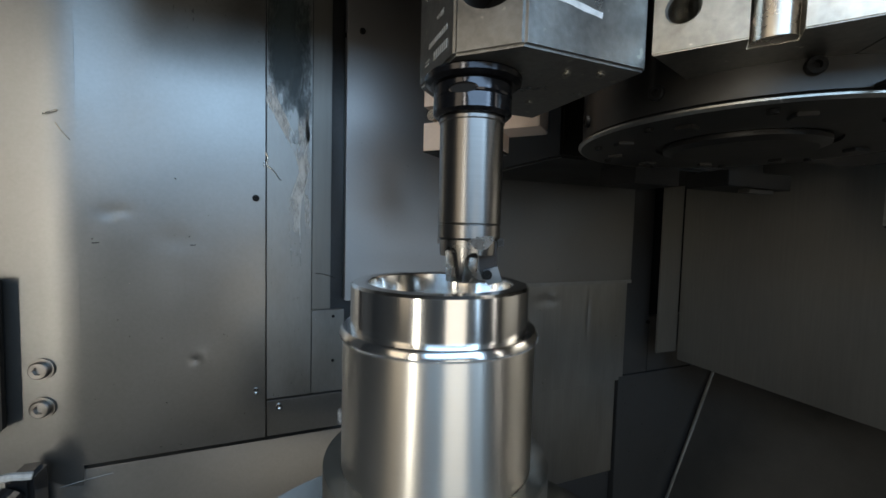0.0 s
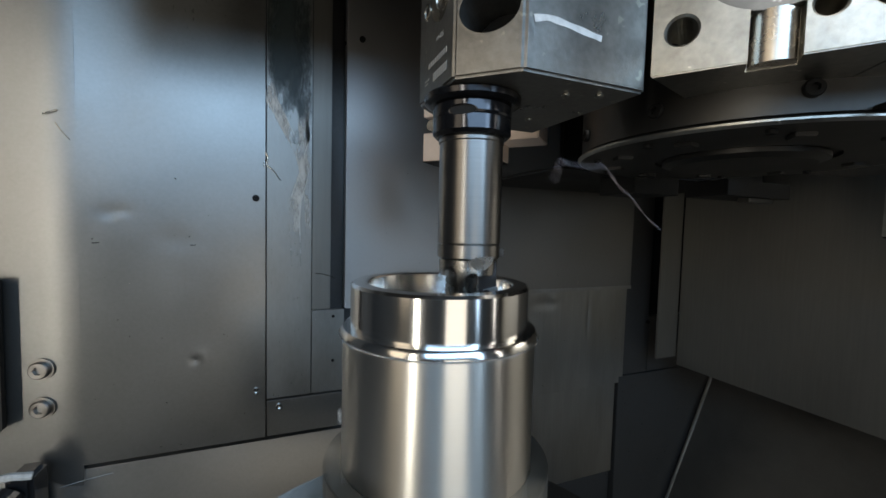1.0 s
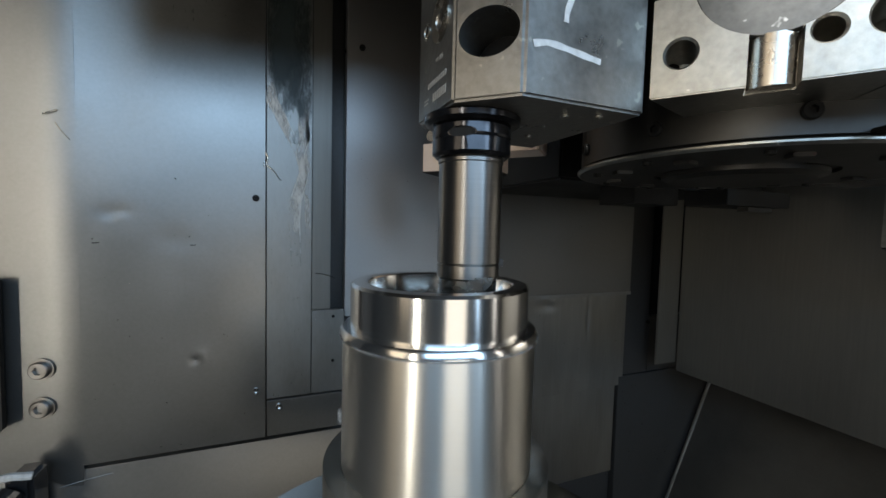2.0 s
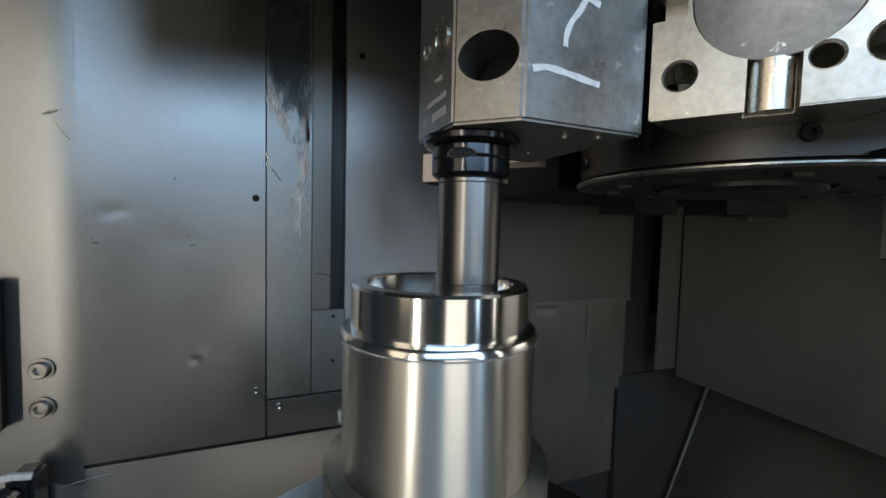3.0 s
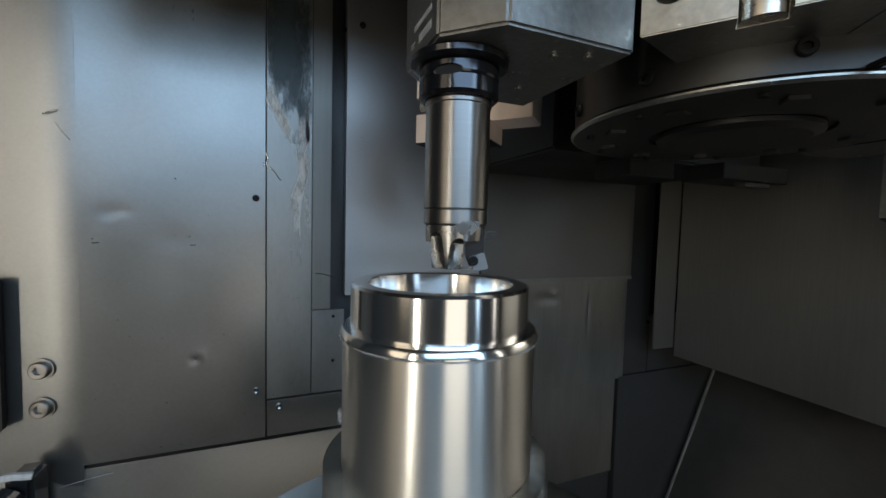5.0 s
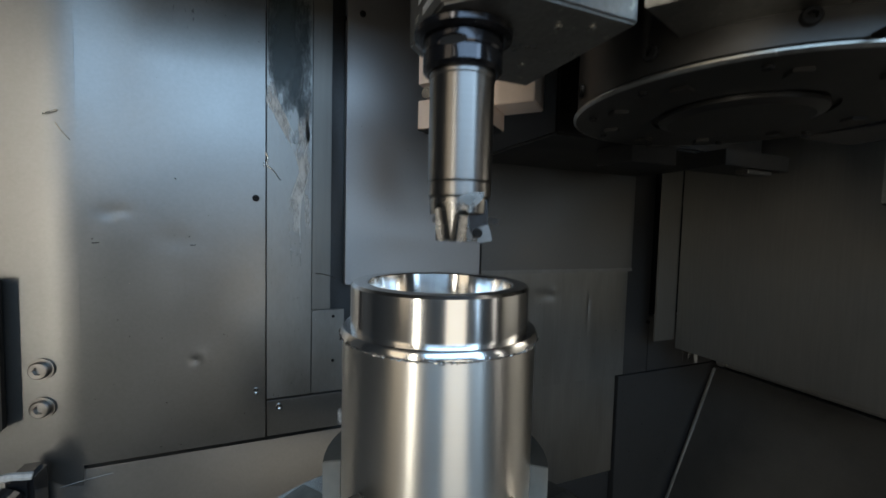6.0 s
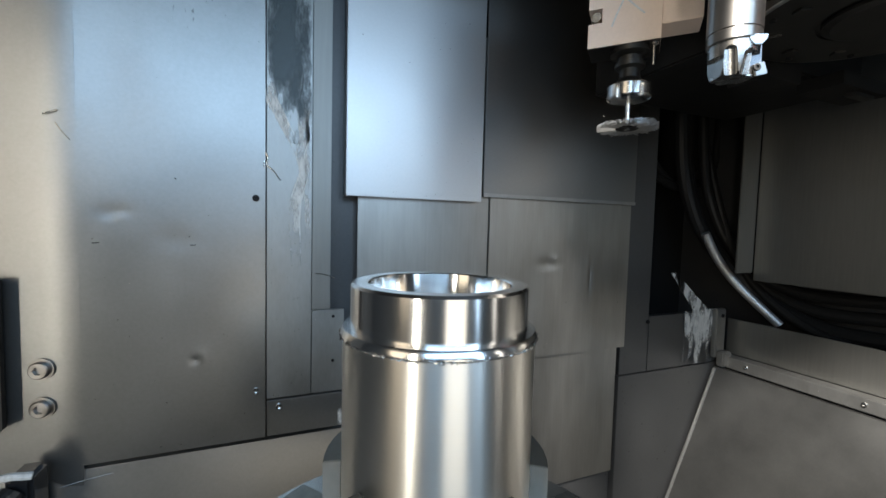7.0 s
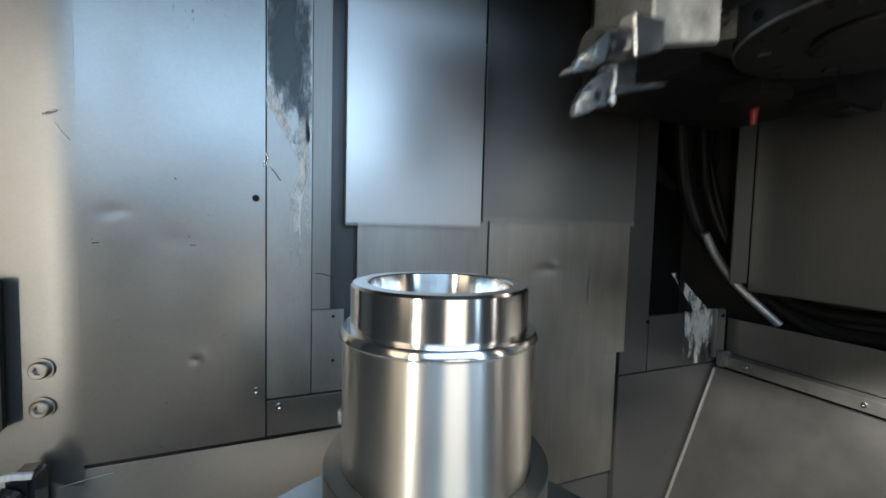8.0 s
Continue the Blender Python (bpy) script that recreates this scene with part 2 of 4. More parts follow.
def screw_mesh(r, h):
    """A socket head: rim, hexagon recess. Axis z, seat at z = 0."""
    bm = lathe([(r, 0), (r, h * 0.8), (r * 0.88, h), (r * 0.55, h)], 24, closed=False)
    n = 24
    hexr = [r * 0.5 / max(abs(math.cos(((2 * math.pi * k / n) % (math.pi / 3)) - math.pi / 6)), 0.1) * 0.88 for k in range(n)]
    top = [bm.verts.new((hexr[k] * math.cos(2 * math.pi * k / n), hexr[k] * math.sin(2 * math.pi * k / n), h)) for k in range(n)]
    low = [bm.verts.new((v.co.x, v.co.y, h * 0.3)) for v in top]
    bm.verts.ensure_lookup_table()
    ring = [v for v in bm.verts if abs(v.co.z - h) < 1e-6 and abs(v.co.xy.length - r * 0.55) < 1e-6]
    ring.sort(key=lambda v: math.atan2(v.co.y, v.co.x) % (2 * math.pi))
    for k in range(n):
        j = (k + 1) % n
        bm.faces.new((ring[k], ring[j], top[j], top[k]))
        bm.faces.new((top[k], top[j], low[j], low[k]))
    bm.faces.new(low[::-1])
    return bm


FACE_FRONT = pose(0, 0, 0, 90, 0, 0)      # z axis turned to -y


def bored(ob, cutters):
    """Cuts holes into ob's mesh with the given bmeshes."""
    for bm in cutters:
        me = bpy.data.meshes.new("cutter")
        bmesh.ops.recalc_face_normals(bm, faces=bm.faces)
        bm.to_mesh(me)
        bm.free()
        cut = bpy.data.objects.new("cutter", me)
        scene.collection.objects.link(cut)
        mod = ob.modifiers.new("hole", "BOOLEAN")
        mod.operation, mod.object, mod.solver = "DIFFERENCE", cut, "EXACT"
        bpy.context.view_layer.update()
        done = bpy.data.meshes.new_from_object(ob.evaluated_get(bpy.context.evaluated_depsgraph_get()))
        ob.modifiers.clear()
        old = ob.data
        ob.data = done
        bpy.data.meshes.remove(old)
        bpy.data.objects.remove(cut)
        bpy.data.meshes.remove(me)
    return ob


# ---- the machine's enclosure ----
def build_enclosure():
    w = structure(new("wall_rear"), "grey sheet steel rear wall of the machine", "wall")
    part("panel", sheet(-0.4400, -0.1525, -0.379, 0.9, 0.531, 0.545, [(-0.388, 0.055, 0.022, 0.012, 0.0011), (-0.379, 0.048, 0.009, 0.005, -0.0009), (-0.30, 0.01, 0.03, 0.02, 0.0008), (-0.2705, -0.2125, 0.008, 0.006, 0.0024), (-0.264, -0.205, 0.012, 0.012, -0.0010), (-0.33, -0.10, 0.09, 0.12, 0.0022), (-0.24, 0.22, 0.08, 0.10, -0.0018), (-0.39, 0.30, 0.05, 0.12, 0.002)], 90, 200), SHEET, w, "flat sheet panel with small dents", True)
    part("panel", box(-0.1500, -0.0675, 0.533, 0.545, -0.3035, 0.9, 0.001), SHEET_DIRTY, w, "sheet panel streaked with dried coolant")
    # Darker steel than its neighbours: the strip's shade is in the colour.
    part("panel", box(-0.0660, -0.030, 0.5345, 0.545, -0.130, 0.9, 0.001), SIDE, w)
    part("panel", box(-0.0660, -0.002, 0.533, 0.545, -0.3035, -0.1315, 0.001), SHEET_DIRTY, w)
    # Dark steel stands for the shade in the gap beside the cover.
    part("back_panel", box(-0.06, 0.05, 0.592, 0.597, -0.38, 0.9, 0.001), DARK_WALL, w)
    part("access_plate", box(-0.1495, -0.002, 0.529, 0.545, -0.378, -0.306, 0.001), SHEET, w, "small screwed access plate")
    apron = prism([(0.536, -0.388), (0.44, -0.92), (0.43, -0.92), (0.43, -1.05), (0.56, -1.05), (0.56, -0.388)], -0.75, 0.005, 0, Matrix(((0, 0, 1, 0), (1, 0, 0, 0), (0, 1, 0, 0), (0, 0, 0, 1))))
    part("lower_panel", apron, SHEET, w, "sloping lower wall sheet")
    part("lower_panel", box(0.795, 1.30, 0.560, 0.58, -1.05, -0.3805, 0.001), DARK_WALL, w, "lower wall sheet")
    part("panel", box(0.80, 0.910, 0.565, 0.60, -0.3795, 0.9, 0.001), DARK_WALL, w)
    for x, z in ((-0.1689, 0.091), (-0.1692, -0.2835), (-0.1273, -0.3202)):
        part("screw", screw_mesh(0.0062, 0.004), BLACK if z > 0 else BRIGHT, w).matrix_local = pose(x, 0.5305 if x < -0.15 else 0.5285, z) @ FACE_FRONT
    for z in (-0.145, -0.238):
        part("small_screw", screw_mesh(0.0030, 0.0025), BLACK, w).matrix_local = pose(-0.024, 0.5328, z) @ FACE_FRONT
    clinging(w, 11, 70, -0.148, -0.07, -0.30, 0.30, 0.5327)
    clinging(w, 12, 60, -0.43, -0.16, -0.37, 0.45, 0.5307)
    left = structure(new("wall_left"), "grey sheet steel side panel with two large socket screws", "wall")
    k = pose(-0.4645, 0.531, 0, 0, 0, -8)
    bend = [radians(8) * q / 10 for q in range(11)]
    front = [(-0.4370 - 0.36 * math.sin(a), 0.5313 + 0.36 * (1 - math.cos(a))) for a in bend]
    front.append((front[-1][0] - 0.25 * math.cos(bend[-1]), front[-1][1] + 0.25 * math.sin(bend[-1])))
    part("panel", prism(front + [(x, y + 0.014) for x, y in front[::-1]], -0.60, 0.9), SHEET, left, "side sheet with a soft bend", True)
    for z in (-0.206, -0.271):
        part("washer", lathe([(0.011, 0), (0.0185, 0), (0.0185, 0.0025), (0.011, 0.0025)], 32), BAR, left).matrix_local = k @ pose(-0.026, -0.0005, z) @ FACE_FRONT
        part("socket_screw", screw_mesh(0.0142, 0.008), BAR, left).matrix_local = k @ pose(-0.026, -0.0025, z) @ FACE_FRONT
    film = pose(0, 0.5326, 0, 90)
    for line, wide in (([(-0.1455, 0.312), (-0.142, 0.279), (-0.129, 0.257), (-0.1125, 0.224), (-0.101, 0.202), (-0.088, 0.175)], 0.020),
                       ([(-0.077, 0.334), (-0.0815, 0.279), (-0.085, 0.246), (-0.0815, 0.213), (-0.090, 0.180), (-0.0815, 0.147), (-0.087, 0.125), (-0.098, 0.092), (-0.101, 0.048), (-0.098, 0.004), (-0.096, -0.04)], 0.022),
                       ([(-0.0745, 0.268), (-0.0755, 0.191), (-0.077, 0.114), (-0.0755, 0.048), (-0.0745, -0.007)], 0.012)):
        part("coolant_residue", bar_of(line, wide, 0.0003, film), STREAK, w, "whitish dried coolant streak")
    part("dark_stain", box(-0.149, -0.069, 0.5318, 0.5322, 0.20, 0.88, 0, None), DARK_STAIN, w, "dark oily stain")
    part("dark_stain", box(-0.455, -0.16, 0.5296, 0.5301, 0.33, 0.80, 0, None), STAIN_FAINT, w, "faint mottled stain")
    part("worn_patch", box(-0.013, -0.003, 0.5280, 0.5284, -0.376, -0.342, 0, None), BARE, w, "worn bare metal corner")
    part("corner_panel", box(0.912, 1.225, 0.565, 0.585, -0.3795, -0.21, 0.001), DARK_WALL, w)
    part("worn_patch", box(1.06, 1.222, 0.5595, 0.5600, -0.375, -0.20, 0, None), BARE, w, "paint worn down to bright metal")
    part("worn_patch", prism([(0.985, -0.075), (1.02, -0.085), (1.165, -0.20), (1.10, -0.205)], -0.5605, -0.5600, 0, pose(0, 0, 0, 90)), BARE, w, "paint worn down to bright metal")
    cb = part("corner_bracket", box(1.19, 1.235, 0.545, 0.562, -0.36, -0.200, 0.003), SHEET_DIRTY, w, "small screwed bracket")
    part("bracket_screw", screw_mesh(0.006, 0.004), BLACK, cb).matrix_local = pose(1.215, 0.5445, -0.222) @ FACE_FRONT
    part("corner_clip", box(1.195, 1.235, 0.52, 0.545, -0.385, -0.335, 0.004), SHEET_DIRTY, w)
    part("dark_screw", screw_mesh(0.006, 0.004), BLACK, w).matrix_local = pose(0.905, 0.5645, -0.226) @ FACE_FRONT
    r = structure(new("wall_right"), "dark steel side wall with a screwed ledge", "wall")
    part("panel", box(1.45, 1.47, -0.9, 0.9, -1.05, 0.9, 0.001), DARK_WALL, r)
    part("kick_panel", box(1.264, 1.270, -0.6, 0.558, -0.351, -0.235, 0.001), SIDE, r)
    part("weld_seam", tube([(1.203, 0.552, -0.398), (1.117, 0.550, -0.575), (1.049, 0.551, -0.72), (0.949, 0.550, -0.93)], 0.0050, 8), SHEET_DIRTY, r, "bright weld seam along the corner")
    ledge = part("ledge", box(1.219, 1.263, -0.6, 0.556, -0.388, -0.352, 0.002), SHEET_DIRTY, r, "flat ledge with screws")
    for y in (0.467, 0.192, -0.08):
        part("ledge_screw", screw_mesh(0.006, 0.004), BRIGHT, ledge).matrix_local = pose(1.2185, y, -0.369) @ pose(0, 0, 0, 0, -90, 0)
    back = structure(new("wall_back_recess"), "black panel for the unlit recess behind the slide", "wall")
    # Black sheet stands for the unlit depth behind the hoses.
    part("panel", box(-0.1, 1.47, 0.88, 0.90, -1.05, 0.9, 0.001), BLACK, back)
    # Out of view: sill and post are added to keep light off parts inside.
    front = structure(new("wall_front"), "unseen front sill and post, added to block shop light", "wall")
    part("sill", box(-1.0, 1.47, -0.68, -0.66, -1.05, -0.70, 0.001), DARK_WALL, front)
    part("blocker_post", box(0.71, 1.02, -0.68, -0.66, -0.699, 0.9, 0.001), DARK_WALL, front)
    chute = prism([(1.2185, -0.392), (0.952, -0.95), (0.94, -0.95), (1.2065, -0.392)], -0.6, 0.555, 0, pose(0, 0, 0, 90, 0, 0) @ Matrix.Diagonal((1, 1, -1, 1)))
    structure(part("chute", chute, CHUTE), "sloping steel chip chute", "chute")
    structure(part("floor", box(-1.0, 1.47, -0.68, 0.9, -1.10, -1.05, 0.001), DARK_WALL), "dark steel chip tray floor", "floor")
    structure(part("ceiling", box(-1.0, 1.47, -0.45, 0.9, 0.90, 0.93, 0.001), DARK_WALL), "dark steel ceiling of the machine", "ceiling")


def build_hoses():
    """Black hoses that hang in the recess behind the slide and beside it."""
    sets = (([(1.00, 0.72, 0.27), (1.12, 0.73, 0.235), (1.24, 0.75, 0.215), (1.38, 0.76, 0.24), (1.45, 0.76, 0.34), (1.46, 0.76, 0.6)], 0.016),
            ([(1.02, 0.74, 0.60), (1.03, 0.74, 0.42), (1.12, 0.75, 0.28), (1.27, 0.76, 0.22), (1.36, 0.77, 0.35), (1.37, 0.77, 0.65)], 0.015),
            ([(1.16, 0.70, 0.65), (1.19, 0.70, 0.30), (1.26, 0.68, 0.08), (1.36, 0.62, -0.08), (1.40, 0.5, -0.19), (1.40, 0.3, -0.24), (1.40, -0.1, -0.20)], 0.024),
            ([(1.22, 0.72, 0.65), (1.25, 0.72, 0.25), (1.33, 0.68, 0.02), (1.41, 0.56, -0.12), (1.42, 0.35, -0.19), (1.42, -0.1, -0.13)], 0.020),
            ([(1.30, 0.72, 0.6), (1.33, 0.70, 0.2), (1.39, 0.60, -0.05), (1.42, 0.42, -0.14), (1.42, 0.1, -0.12)], 0.018),
            ([(1.35, 0.74, 0.4), (1.37, 0.62, -0.02), (1.38, 0.46, -0.20), (1.38, 0.25, -0.27), (1.38, -0.1, -0.26)], 0.014))
    for pts, rr in sets:
        tagged(part("hose", tube(pts, rr, 12), RUBBER, None, smooth=True), "thick black rubber hose hanging in the recess", "hose", "hoses beside the slide")
    tagged(part("metal_conduit", tube([(1.195, 0.605, 0.045), (1.237, 0.59, -0.035), (1.290, 0.55, -0.125), (1.365, 0.462, -0.243)], 0.014, 14), BRISTLE, None, smooth=True), "shiny braided metal conduit hanging among the hoses", "conduit")


def build_corner():
    """Welded corner foot and pipe at the foot of the side panel."""
    t = tagged(empty("corner_foot"), "oily welded steel corner foot with a pipe beside the panel", "bracket")
    part("post", box(-0.512, -0.478, 0.470, 0.520, -0.50, -0.352, 0.006), GUN, t)
    part("weld", tube([(-0.513, 0.472, -0.350), (-0.500, 0.468, -0.347), (-0.488, 0.470, -0.350), (-0.478, 0.472, -0.352)], 0.006, 8), RESIDUE, t, "pale lumpy weld bead")
    part("pipe", tube([(-0.50, 0.468, -0.372), (-0.52, 0.43, -0.40), (-0.545, 0.37, -0.44), (-0.57, 0.30, -0.48)], 0.016, 12), GUN, t, smooth=True)
    part("ridge", tube([(-0.465, 0.520, -0.405), (-0.43, 0.522, -0.400), (-0.395, 0.524, -0.397)], 0.0009, 8), SHEET, t, "bright worn ridge")
    d = tagged(empty("door_edge"), "dark vertical edge of the sliding door", "door")
    part("edge_profile", box(-0.63, -0.5365, 0.512, 0.538, -0.298, -0.054, 0.002), BLACK, d)
    part("edge_seal", box(-0.5363, -0.5340, 0.513, 0.520, -0.296, -0.056, 0.0006), BAR, d, "worn grey edge strip")


def build_stuck_chips():
    """Hair-thin curls of swarf stuck to the wall panels."""
    for pts, rr in (([(-0.152, 0.5295, 0.178), (-0.148, 0.5285, 0.168), (-0.150, 0.5300, 0.155), (-0.138, 0.5290, 0.145), (-0.128, 0.5300, 0.130), (-0.124, 0.5305, 0.128)], 0.0009),
                    ([(-0.478, 0.5300, 0.210), (-0.468, 0.5290, 0.214), (-0.459, 0.5300, 0.218)], 0.0010),
                    ([(-0.152, 0.5300, 0.165), (-0.156, 0.5290, 0.156), (-0.153, 0.5300, 0.150)], 0.0007),
                    ([(-0.419, 0.5306, 0.0035), (-0.409, 0.5304, 0.0045)], 0.0006),
                    ([(-0.277, 0.5306, 0.0008), (-0.268, 0.5304, 0.0014)], 0.0006),
                    ([(-0.462, 0.5300, 0.198), (-0.455, 0.5296, 0.186), (-0.444, 0.5304, 0.172)], 0.0005),
                    ([(-0.300, 0.5300, 0.120), (-0.297, 0.5290, 0.118)], 0.0008),
                    ([(-0.060, 0.5300, -0.055), (-0.040, 0.5290, -0.058), (-0.022, 0.5300, -0.066)], 0.0008)):
        tagged(part("stuck_chip", tube(pts, rr, 6), BRIGHT, None), "hair-thin steel chip stuck to the wall panel", "metal chip", "chips stuck to the wall")


def build_shop():
    s = structure(new("shop_wall"), "plain grey painted workshop walls", "wall")
    part("wall", box(-3.2, -3.1, -2.0, 1.2, -1.2, 2.4, 0), SHOP, s)
    part("wall", box(2.4, 2.5, -2.0, 1.2, -1.2, 2.4, 0), SHOP, s)
    part("wall", box(-3.2, 2.5, -2.1, -2.0, -1.2, 2.4, 0), SHOP, s)
    part("wall", box(-3.2, 2.5, 1.2, 1.3, -1.2, 2.4, 0), SHOP, s)
    structure(part("shop_floor", box(-3.2, 2.5, -2.1, 1.3, -1.25, -1.2, 0), CONCRETE), "pale concrete workshop floor", "floor")
    structure(part("shop_ceiling", box(-3.2, 2.5, -2.1, 1.3, 2.4, 2.45, 0), SHOP), "grey workshop ceiling", "ceiling")


# ---- slide covers ----
def clinging(parent, seed, count, x0, x1, z0, z1, y):
    """Tiny bright flakes stuck to a sheet."""
    rnd = random.Random(seed)
    bm = bmesh.new()
    for q in range(count):
        c = Vector((rnd.uniform(x0, x1), y, z0 + (z1 - z0) * rnd.random() ** 1.6))
        a, r = rnd.uniform(0, 3.1), rnd.uniform(0.0006, 0.0017)
        ring = [bm.verts.new(c + Vector((r * math.cos(a + k * 2.1) * (1.6 if k else 0.7), 0, r * math.sin(a + k * 2.1)))) for k in range(3)]
        tip = bm.verts.new(c + Vector((0, -r * 0.8, 0)))
        for k in range(3):
            bm.faces.new((ring[k], ring[(k + 1) % 3], tip))
        bm.faces.new(ring[::-1])
    tagged(part("clinging_swarf", bm, BRIGHT, parent, "tiny bright flakes of swarf"), kind="stuff")


def build_covers():
    a = tagged(empty("slide_cover"), "satin steel telescopic cover of the vertical slide", "machine cover")
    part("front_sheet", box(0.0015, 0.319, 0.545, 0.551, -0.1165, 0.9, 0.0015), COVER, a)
    part("side_sheet", box(0.0015, 0.007, 0.552, 0.588, -0.1165, 0.9, 0.001), COVER, a)
    part("front_sheet", box(0.327, 0.815, 0.551, 0.557, -0.103, 0.9, 0.0015), COVER_SHADED, a, "right sheet of the cover, toned down for shade")
    part("edge_strip", box(0.327, 0.815, 0.549, 0.5508, -0.103, -0.094, 0.0005), SHEET_DIRTY, a)
    part("cover_screw", screw_mesh(0.0062, 0.004), BLACK, a).matrix_local = pose(0.031, 0.5448, 0.445) @ FACE_FRONT
    part("cover_screw", screw_mesh(0.0040, 0.003), BLACK, a).matrix_local = pose(0.0012, 0.566, 0.44) @ pose(0, 0, 0, 0, -90, 0)
    clinging(a, 3, 34, 0.02, 0.31, -0.11, 0.30, 0.5449)
    clinging(a, 5, 16, 0.34, 0.80, -0.09, 0.20, 0.5509)
    b = tagged(empty("middle_slide_cover"), "streaked and dented steel telescopic cover sheet", "machine cover")
    part("front_sheet", box(0.030, 0.350, 0.566, 0.571, -0.60, 0.5, 0.001), COVER_DRAWN, b)
    part("front_sheet", sheet(0.3515, 0.8105, -0.293, 0.5, 0.560, 0.566, [(0.53, -0.045, 0.030, 0.012, 0.004), (0.55, -0.035, 0.012, 0.008, -0.003), (0.672, -0.09, 0.006, 0.05, 0.0035), (0.66, -0.08, 0.03, 0.06, -0.002), (0.45, -0.15, 0.06, 0.08, 0.0025), (0.60, 0.03, 0.10, 0.06, -0.0025), (0.74, -0.20, 0.05, 0.06, 0.0022)], 90, 110), COVER_DRAWN, b, "", True)
    clinging(b, 8, 26, 0.36, 0.80, -0.28, 0.10, 0.5590)
    c = tagged(empty("lower_slide_cover"), "dull steel lower cover sheet of the slide", "machine cover")
    part("front_sheet", box(0.34, 0.790, 0.567, 0.572, -0.668, -0.20, 0.001), COVER_DRAWN, c)
    part("skirt", box(0.34, 0.790, 0.574, 0.60, -1.0, -0.62, 0.001), DARK_WALL, c, "dark skirt below the sheet")
    d = tagged(empty("side_cover"), "large dark steel side cover carried by the slide", "machine cover")
    part("side_sheet", box(0.95, 0.956, -0.64, 0.498, -0.3245, 0.75, 0.0015), SIDE, d)
    part("front_sheet", box(0.9565, 1.0, 0.494, 0.50, -0.3245, 0.75, 0.0015), SIDE, d)
    part("front_flange", box(0.87, 0.9495, 0.5, 0.506, -0.30, 0.75, 0.0015), SIDE, d)
    return a, b, c, d


# ---- workpiece, chuck ----
JAW_ANGLES = (248, 8, 128)


def build_spindle():
    wp = tagged(empty("workpiece"), "bright turned steel sleeve with a thin flange, clamped in the chuck", "workpiece")
    part("body", lathe([(0.080, -0.19), (0.080, -0.0436), (0.064, -0.0436), (0.064, -0.19)], 128), TURNED, wp, smooth=True)
    part("flange", lathe([(0.0735, -0.0440), (0.0798, -0.0438), (0.0808, -0.0431), (0.0820, -0.0420), (0.0823, -0.0414), (0.0823, -0.0406), (0.0808, -0.0362), (0.0798, -0.0350), (0.0735, -0.0346)], 128), TURNED_FINE, wp, "thin turned flange", smooth=True)
    part("collar", lathe([(0.062, -0.0356), (0.0740, -0.0356), (0.0740, -0.0022), (0.0722, 0), (0.0612, 0), (0.0600, -0.001), (0.0556, -0.0356)], 128), TURNED_FINE, wp, "polished upper collar", smooth=True)
    part("bore", lathe([(0.0556, -0.0357), (0.0545, -0.15), (0.0638, -0.15), (0.0638, -0.0357)], 96), TURNED_FINE, wp, smooth=True)
    rnd = random.Random(9)
    bm = bmesh.new()
    for q in range(560):
        a = rnd.uniform(0, 2 * math.pi)
        rr, z = rnd.choice(((0.0823, -0.0408), (0.0824, -0.0415), (0.0815, -0.0426))) 
        c0 = Vector((rr * math.cos(a), rr * math.sin(a), z + rnd.gauss(0, 0.0006)))
        tan = Vector((-math.sin(a), math.cos(a), rnd.gauss(0, 0.5))).normalized()
        out = Vector((math.cos(a), math.sin(a), rnd.gauss(0, 0.6))).normalized()
        ln, w = rnd.uniform(0.0006, 0.0024), rnd.uniform(0.0003, 0.0008)
        v = [bm.verts.new(c0 + tan * ln * (k - 1) + out * w * (1 if k % 2 else 0.2)) for k in range(3)] + [bm.verts.new(c0 + tan * ln * (k - 1) - out * w) for k in range(3)]
        bm.faces.new((v[0], v[1], v[4], v[3]))
        bm.faces.new((v[1], v[2], v[5], v[4]))
    tagged(part("swarf", bm, BRIGHT, wp, "tiny bright chips stuck to the flange"), kind="stuff")
    ch = tagged(empty("chuck"), "round steel three-jaw lathe chuck", "chuck")
    part("body", lathe([(0, -0.42), (0.238, -0.42), (0.240, -0.418), (0.240, -0.293), (0.236, -0.290), (0, -0.290)], 128, closed=False), BRIGHT, ch, smooth=True)
    for a in JAW_ANGLES:
        arc = [math.radians(t) for t in range(-44, 45, 8)]
        pts = [(0.0803 * math.cos(t), 0.0803 * math.sin(t)) for t in arc] + [(0.0945 * math.cos(t), 0.0945 * math.sin(t)) for t in arc[::-1]]
        part("jaw", prism(pts, -0.2635, -0.147, 0.0008, pose(0, 0, 0, 0, 0, a)), JAW, ch, "bored soft jaw")
        part("jaw_base", box(0.085, 0.20, -0.030, 0.030, -0.29, -0.264, 0.002, pose(0, 0, 0, 0, 0, a)), PLATE, ch, "bolted base jaw")
    return wp, ch


# ---- turret and its tools; built round the turret's axis, heights as at the start ----
CX = 0.376
APO = 0.2345
STEP = 36


def at_station(deg):
    """Local frame of a station: x outwards from the turret's axis, y towards the machine's front."""
    return pose(0, 0, 0, 0, 0, deg)


def facing(m, x, y, z):
    """A frame on a station's face, its z axis pointing outwards."""
    return m @ pose(x, y, z) @ pose(0, 0, 0, 0, 90, 0)


